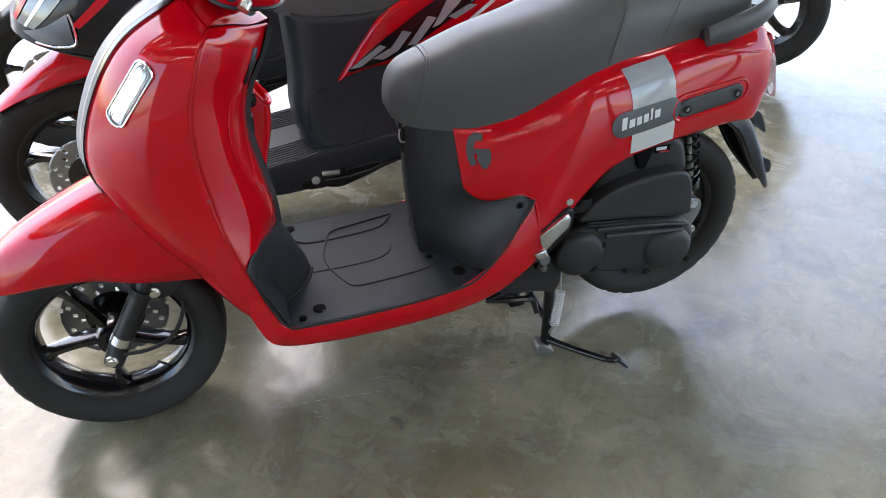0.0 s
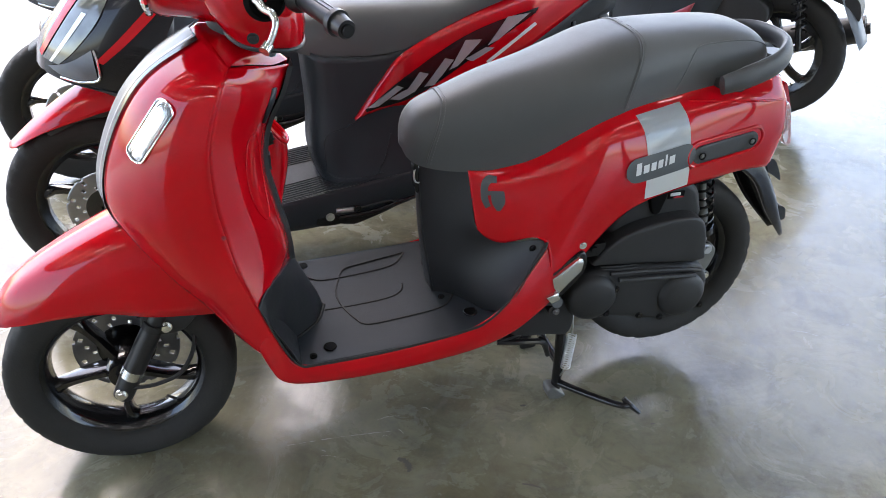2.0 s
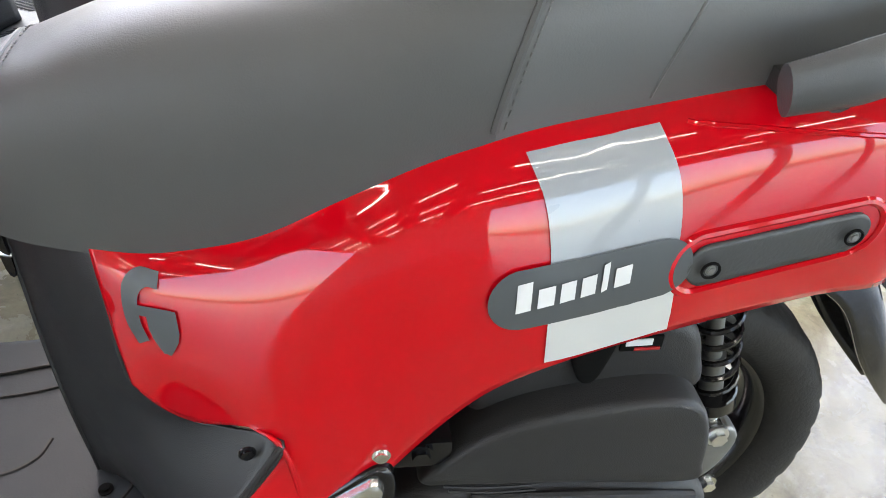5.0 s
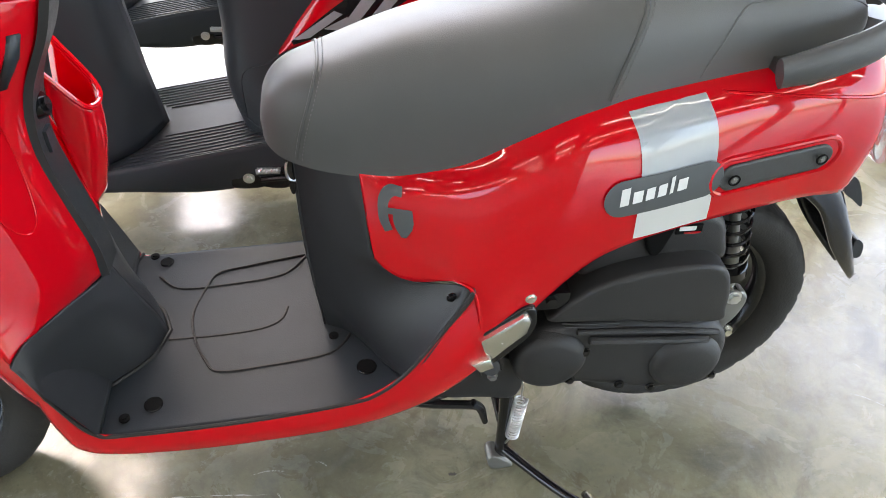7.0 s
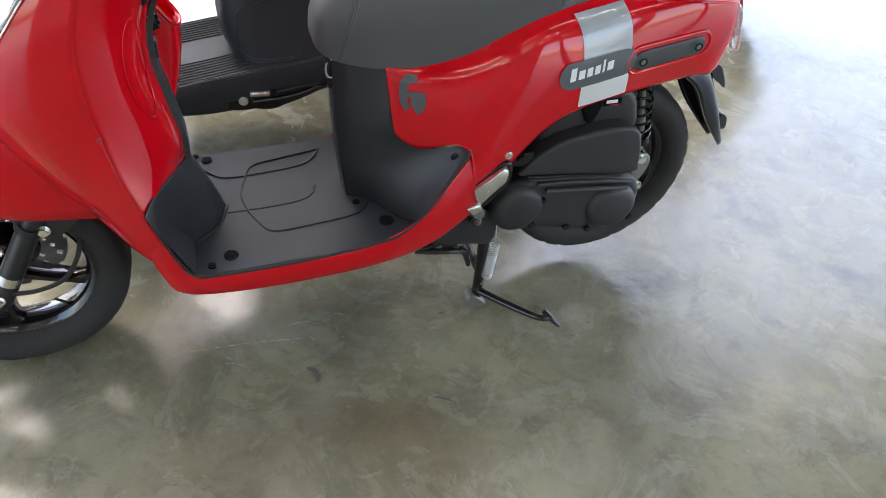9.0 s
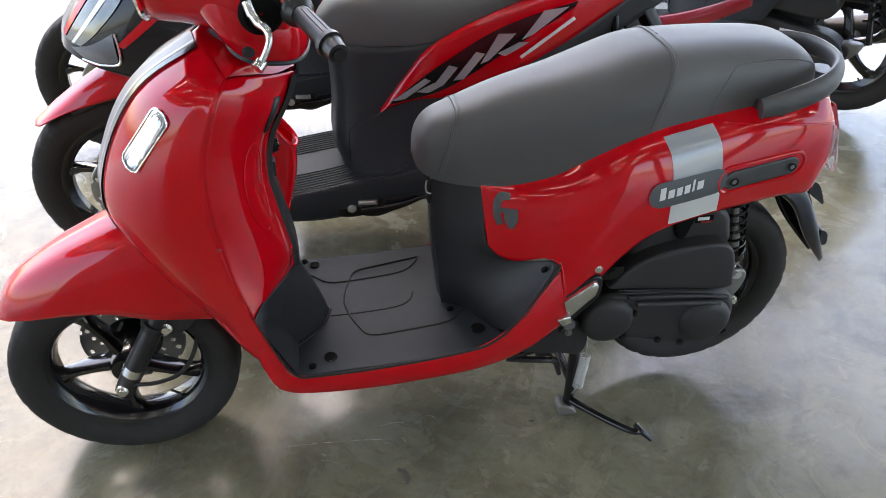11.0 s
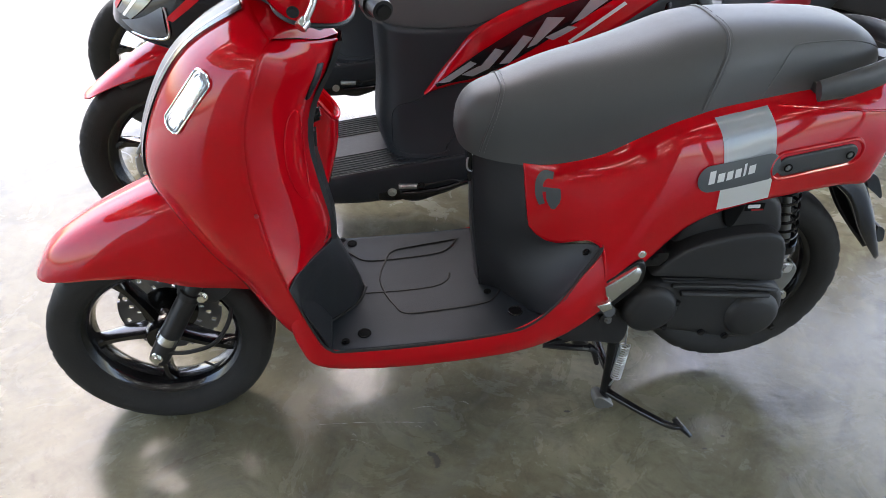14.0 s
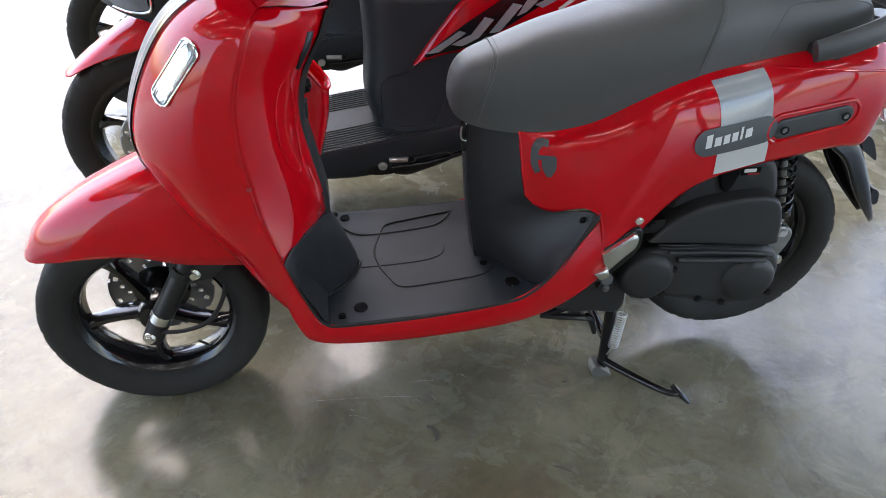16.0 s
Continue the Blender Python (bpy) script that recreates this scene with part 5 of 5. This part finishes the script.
            part("floor_rib", tube([(0.245 + 0.014 * i, y, fz(0.245 + 0.014 * i) + 0.001), (0.46, y * 0.99, fz(0.46) + 0.001), (0.57 - 0.008 * i, y * 0.93, fz(0.57 - 0.008 * i) + 0.001)], 0.0022, 6, 10), DECK, fl)
    for k in (-1, 1):
        sk = sheet([[(x, 0.166 * k, fz(x) + 0.002), (x, 0.170 * k, fz(x) - 0.04), (x + 0.002, 0.150 * k, zb), (x, 0.06 * k, zb - 0.01)] for x, zb in ((0.192, 0.192), (0.325, 0.176), (0.45, 0.172), (0.60, 0.195), (0.74, 0.235), (0.90, 0.27))], 22, 12)
        g = grid_geo(sk)
        part("side_skirt", g if k < 0 else flip(g), BLACK, s, "black lower side skirt", solid=0.003)

    # body
    box = sheet([[(0.482, 0, 0.668), (0.500, -0.070, 0.660), (0.560, -0.110, 0.652), (0.740, -0.128, 0.662), (0.95, -0.130, 0.75)],
                 [(0.490, 0, 0.500), (0.510, -0.075, 0.500), (0.580, -0.116, 0.500), (0.780, -0.140, 0.530), (1.00, -0.138, 0.62)],
                 [(0.485, 0, 0.390), (0.504, -0.078, 0.390), (0.580, -0.120, 0.400), (0.800, -0.146, 0.430), (1.00, -0.140, 0.52)],
                 [(0.500, 0, 0.305), (0.524, -0.088, 0.300), (0.600, -0.140, 0.305), (0.740, -0.164, 0.330), (0.95, -0.150, 0.40)],
                 [(0.520, 0, 0.280), (0.540, -0.110, 0.282), (0.610, -0.162, 0.290), (0.740, -0.168, 0.315), (0.93, -0.152, 0.36)]], 34, 30)
    part("body_cover", flip(both_sides(box)), body_mat, s, "body cover under the seat", solid=0.003)
    db = Drape(box)
    part("cover_ridge", tube([(x, db.y(x, z) - 0.001, z) for x, z in spline([(0.527, 0.320), (0.530, 0.425), (0.586, 0.458), (0.612, 0.476)], 24)], 0.0017, 6), BLACK, s)
    part("cover_foot", tube([(x, db.y(x, z) - 0.001, z) for x, z in spline([(0.527, 0.320), (0.56, 0.308), (0.64, 0.318), (0.676, 0.330)], 24)], 0.0017, 6), BLACK, s)
    part("skirt_seam", tube([(x, -0.1690 if z < 0.34 else db.y(x, z) - 0.001, z) for x, z in spline([(0.400, 0.278), (0.523, 0.296), (0.636, 0.318), (0.676, 0.350), (0.693, 0.390), (0.705, 0.437)], 30)], 0.0016, 6), BLACK, s)
    up = [(0.608, 0.484), (0.678, 0.585), (0.746, 0.664), (0.913, 0.748), (1.10, 0.805), (1.36, 0.870)]
    lo = [(0.612, 0.481), (0.700, 0.512), (0.800, 0.525), (0.950, 0.580), (1.113, 0.662), (1.38, 0.815)]
    au, al = spline(up, 40), spline(lo, 40)

    def py(x):
        return -np.interp(x, [0.6, 0.75, 0.95, 1.1, 1.38], [0.122, 0.142, 0.150, 0.135, 0.07])

    g = np.array([[(a[0] * (1 - f) + b[0] * f, py(a[0] * (1 - f) + b[0] * f) - 0.012 * math.sin(math.pi * f), a[1] * (1 - f) + b[1] * f) for f in np.linspace(0, 1, 9)] for a, b in zip(au, al)])
    pn = part("side_panel", grid_geo(g), panel_mat, s, "glossy side panel with grey graphic shapes", solid=0.003)
    part("side_panel", mirror(grid_geo(g)), panel_mat, s, "glossy side panel with grey graphic shapes", solid=0.003)
    dp = Drape(g)
    band = part("graphic_band", dp.ruled([(0.636, 0.512), (0.760, 0.612), (0.930, 0.712), (1.110, 0.760)], [(0.640, 0.505), (0.775, 0.545), (0.940, 0.650), (1.10, 0.745)], 0.002, 24, 6), GLOSS, pn, "black graphic band")
    for q in (((0.640, 0.516), (0.722, 0.578), (0.738, 0.572), (0.672, 0.520)), ((0.700, 0.540), (0.745, 0.566), (0.772, 0.560), (0.730, 0.536)), ((0.742, 0.556), (0.782, 0.612), (0.806, 0.606), (0.768, 0.556)),
              ((0.795, 0.570), (0.850, 0.645), (0.874, 0.640), (0.822, 0.572)), ((0.862, 0.612), (0.905, 0.690), (0.950, 0.690), (0.885, 0.622)), ((0.905, 0.640), (0.960, 0.668), (0.985, 0.664), (0.925, 0.632)), ((0.965, 0.672), (1.020, 0.742), (1.085, 0.748), (0.995, 0.684))):
        part("graphic_shape", dp.ruled([q[0], q[1]], [q[3], q[2]], 0.0035, 6, 4), lit_mat, band)
    part("pale_bar", dp.ruled([(0.965, 0.628), (1.10, 0.722)], [(0.972, 0.620), (1.108, 0.715)], 0.003, 10, 3), PALE, pn, "thin pale bar")
    low = np.array([[(x, py(x) * (1 - 0.25 * f), z - 0.10 * f) for f in np.linspace(0, 1, 5)] for x, z in spline([(0.86, 0.55), (0.95, 0.585), (1.113, 0.666), (1.38, 0.818)], 20)])
    part("tail_underside", grid_geo(low), BLACK, s, "black underside of the tail", solid=0.003)
    part("tail_underside", mirror(grid_geo(low)), BLACK, s, "black underside of the tail", solid=0.003)

    xs = np.array([0.455, 0.475, 0.52, 0.60, 0.74, 0.88, 0.98, 1.10, 1.22, 1.30])
    prof = spline(np.stack([xs, [0.672, 0.715, 0.752, 0.770, 0.775, 0.790, 0.835, 0.868, 0.885, 0.88], [0.668, 0.655, 0.650, 0.650, 0.664, 0.735, 0.775, 0.808, 0.835, 0.86], [0.02, 0.06, 0.085, 0.108, 0.128, 0.145, 0.150, 0.135, 0.11, 0.04]], axis=1), 60)
    g = []
    for x, zt, zb, w in prof:
        g.append([(x, -w * np.sign(math.cos(a)) * abs(math.cos(a)) ** 0.6, zb + (zt - zb) * max(0, math.sin(a)) ** 0.7) for a in np.linspace(0, math.pi, 28)])
    part("seat", flip(grid_geo(np.array(g))), VINYL, s, "black vinyl seat")
    part("tail_grab_rail", tube([(1.20, -0.12, 0.87), (1.34, -0.11, 0.90), (1.42, 0, 0.91), (1.34, 0.11, 0.90), (1.20, 0.12, 0.87)], 0.016, 10, 40), RAIL, s)
    part("tail_lamp", plate(rounded([(1.36, 0.88), (1.42, 0.86), (1.42, 0.81), (1.37, 0.80)], 20), -0.06, 0.06, 0.01), REDLENS, s, "red tail lamp")

    if sill_mat:
        sill = sheet([[(0.46, -0.172, 0.222), (0.46, -0.178, 0.250), (0.46, -0.172, 0.275)], [(0.60, -0.174, 0.250), (0.60, -0.182, 0.290), (0.60, -0.172, 0.325)], [(0.74, -0.166, 0.305), (0.74, -0.172, 0.355), (0.75, -0.164, 0.395)], [(0.88, -0.150, 0.390), (0.88, -0.156, 0.440), (0.89, -0.148, 0.480)]], 24, 8)
        part("side_sill", flip(grid_geo(sill)), sill_mat, s, "glossy dark red side sill", solid=0.003)

    # drive unit
    eng = part("engine", merge(block(0.82, 1.10, -0.06, 0.14, 0.26, 0.46), rod((1.23, -0.11, 0.292), (1.23, 0.12, 0.292), 0.03)), MATTE, s, "black engine block")
    part("air_cleaner_cover", plate(rounded([(0.80, 0.42), (0.84, 0.50), (0.98, 0.545), (1.12, 0.53), (1.18, 0.48), (1.15, 0.41), (1.0, 0.405)], 50), -0.05, -0.135, 0.014, 4), MATTE, eng)
    part("drive_cover", plate(rounded([(0.78, 0.30), (0.80, 0.36), (0.87, 0.38), (1.02, 0.365), (1.17, 0.355), (1.235, 0.31), (1.22, 0.25), (1.15, 0.225), (1.00, 0.24), (0.86, 0.235), (0.79, 0.26)], 60), -0.05, -0.135, 0.014, 4), MATTE, eng, "black belt drive cover")
    part("cover_mark", block(1.00, 1.07, -0.1372, -0.1345, 0.330, 0.346), PALE, eng, "small pale bar")
    part("shock_absorber", merge(rod((1.235, -0.085, 0.70), (1.315, -0.085, 0.34), 0.012), helix((1.245, -0.085, 0.66), (1.30, -0.085, 0.41), 0.026, 8, 0.0045)), GLOSS, s, "black coil shock absorber")
    part("hub_casting", merge(bolt((1.23, -0.12, 0.292), (0, -1, 0), 0.012, 0.02), plate(rounded([(1.19, 0.29), (1.22, 0.325), (1.29, 0.33), (1.29, 0.30), (1.255, 0.265), (1.21, 0.26)], 24), -0.05, -0.09, 0.008)), CASTING, s, "grey cast hub carrier")
    part("inner_mudguard", plate(rounded([(1.00, 0.56), (1.20, 0.62), (1.45, 0.58), (1.50, 0.48), (1.42, 0.54), (1.22, 0.575), (1.04, 0.53)], 30), -0.06, 0.06, 0.006), MATTE, s)
    rg = sheet([[(1.30, 0, 0.80), (1.30, -0.05, 0.79), (1.28, -0.065, 0.76)], [(1.40, 0, 0.66), (1.395, -0.052, 0.65), (1.38, -0.064, 0.62)], [(1.47, 0, 0.54), (1.465, -0.050, 0.53), (1.45, -0.060, 0.50)], [(1.545, 0, 0.395), (1.54, -0.046, 0.39), (1.53, -0.054, 0.37)]], 24, 10)
    part("rear_mudguard", both_sides(rg), guard, s, "rear mudguard flap", solid=0.004)
    part("silencer", merge(tube([(0.95, 0.14, 0.26), (1.10, 0.16, 0.27), (1.30, 0.17, 0.33), (1.52, 0.175, 0.40)], [0.03, 0.055, 0.06, 0.055], 18, 24), tube([(1.515, 0.175, 0.398), (1.535, 0.175, 0.405)], 0.022, 14)), MATTE, s, "black exhaust silencer")

    # stands
    st = part("side_stand", merge(tube([(0.545, -0.165, 0.206), (0.644, -0.165, 0.213), (0.715, -0.160, 0.230), (0.790, -0.150, 0.246)], [0.007, 0.008, 0.008, 0.007], 10, 24),
                                  plate(rounded([(0.536, 0.190), (0.584, 0.177), (0.631, 0.189), (0.691, 0.211), (0.718, 0.226), (0.700, 0.230), (0.640, 0.204), (0.550, 0.204)], 40), -0.145, -0.162, 0.003)), GLOSS, s, "black folded side stand")
    part("stand_bracket", plate(rounded([(0.500, 0.232), (0.536, 0.224), (0.554, 0.196), (0.538, 0.184), (0.486, 0.188), (0.484, 0.216)], 30), -0.14, -0.166, 0.003), GLOSS, st)
    part("pivot_bolt", merge(bolt((0.520, -0.166, 0.213), (0, -1, 0), 0.0075, 0.008), tube([(0.520, -0.165, 0.213), (0.520, -0.169, 0.213)], 0.0125, 18)), ZINC, st)
    part("stand_spring", helix((0.538, -0.172, 0.234), (0.588, -0.172, 0.232), 0.0062, 17, 0.0016), ZINC, st, "zinc coil spring")
    part("spring_hook", tube([(0.599 + 0.0085 * math.cos(a), -0.172, 0.232 + 0.0085 * math.sin(a)) for a in np.linspace(math.pi, -math.pi * 0.8, 18)], 0.0020, 6), GLOSS, st)
    part("stand_cable", tube([(0.607, -0.168, 0.232), (0.650, -0.168, 0.239), (0.690, -0.165, 0.243), (0.712, -0.160, 0.236), (0.760, -0.150, 0.252)], 0.0035, 6, 24), RUBBER, st)
    part("centre_stand", merge(rod((0.90, -0.12, 0.24), (0.915, -0.15, 0.012), 0.012), rod((0.90, 0.12, 0.24), (0.915, 0.15, 0.012), 0.012), rod((0.905, -0.13, 0.16), (0.905, 0.13, 0.16), 0.012), rod((0.915, -0.15, 0.012), (0.935, -0.15, 0.012), 0.012), rod((0.915, 0.15, 0.012), (0.935, 0.15, 0.012), 0.012)), GLOSS, s, "black centre stand")
    return s


sport_scooter("scooter", "red and black sport scooter with grey lettering shapes on its side", pose(0, 0.69, 0), RED, RED)
sport_scooter("scooter", "red and black sport scooter with black front fender", pose(-0.150, 1.395, 0), RED, GLOSS)
sport_scooter("scooter", "dark red and grey sport scooter with black engine covers", pose(1.676, 2.20, 0, 0, 0, -47), DARKRED, GREYPLASTIC, guard=BLUEGREY, floor_mat=GREYPLASTIC, sill_mat=DARKRED)
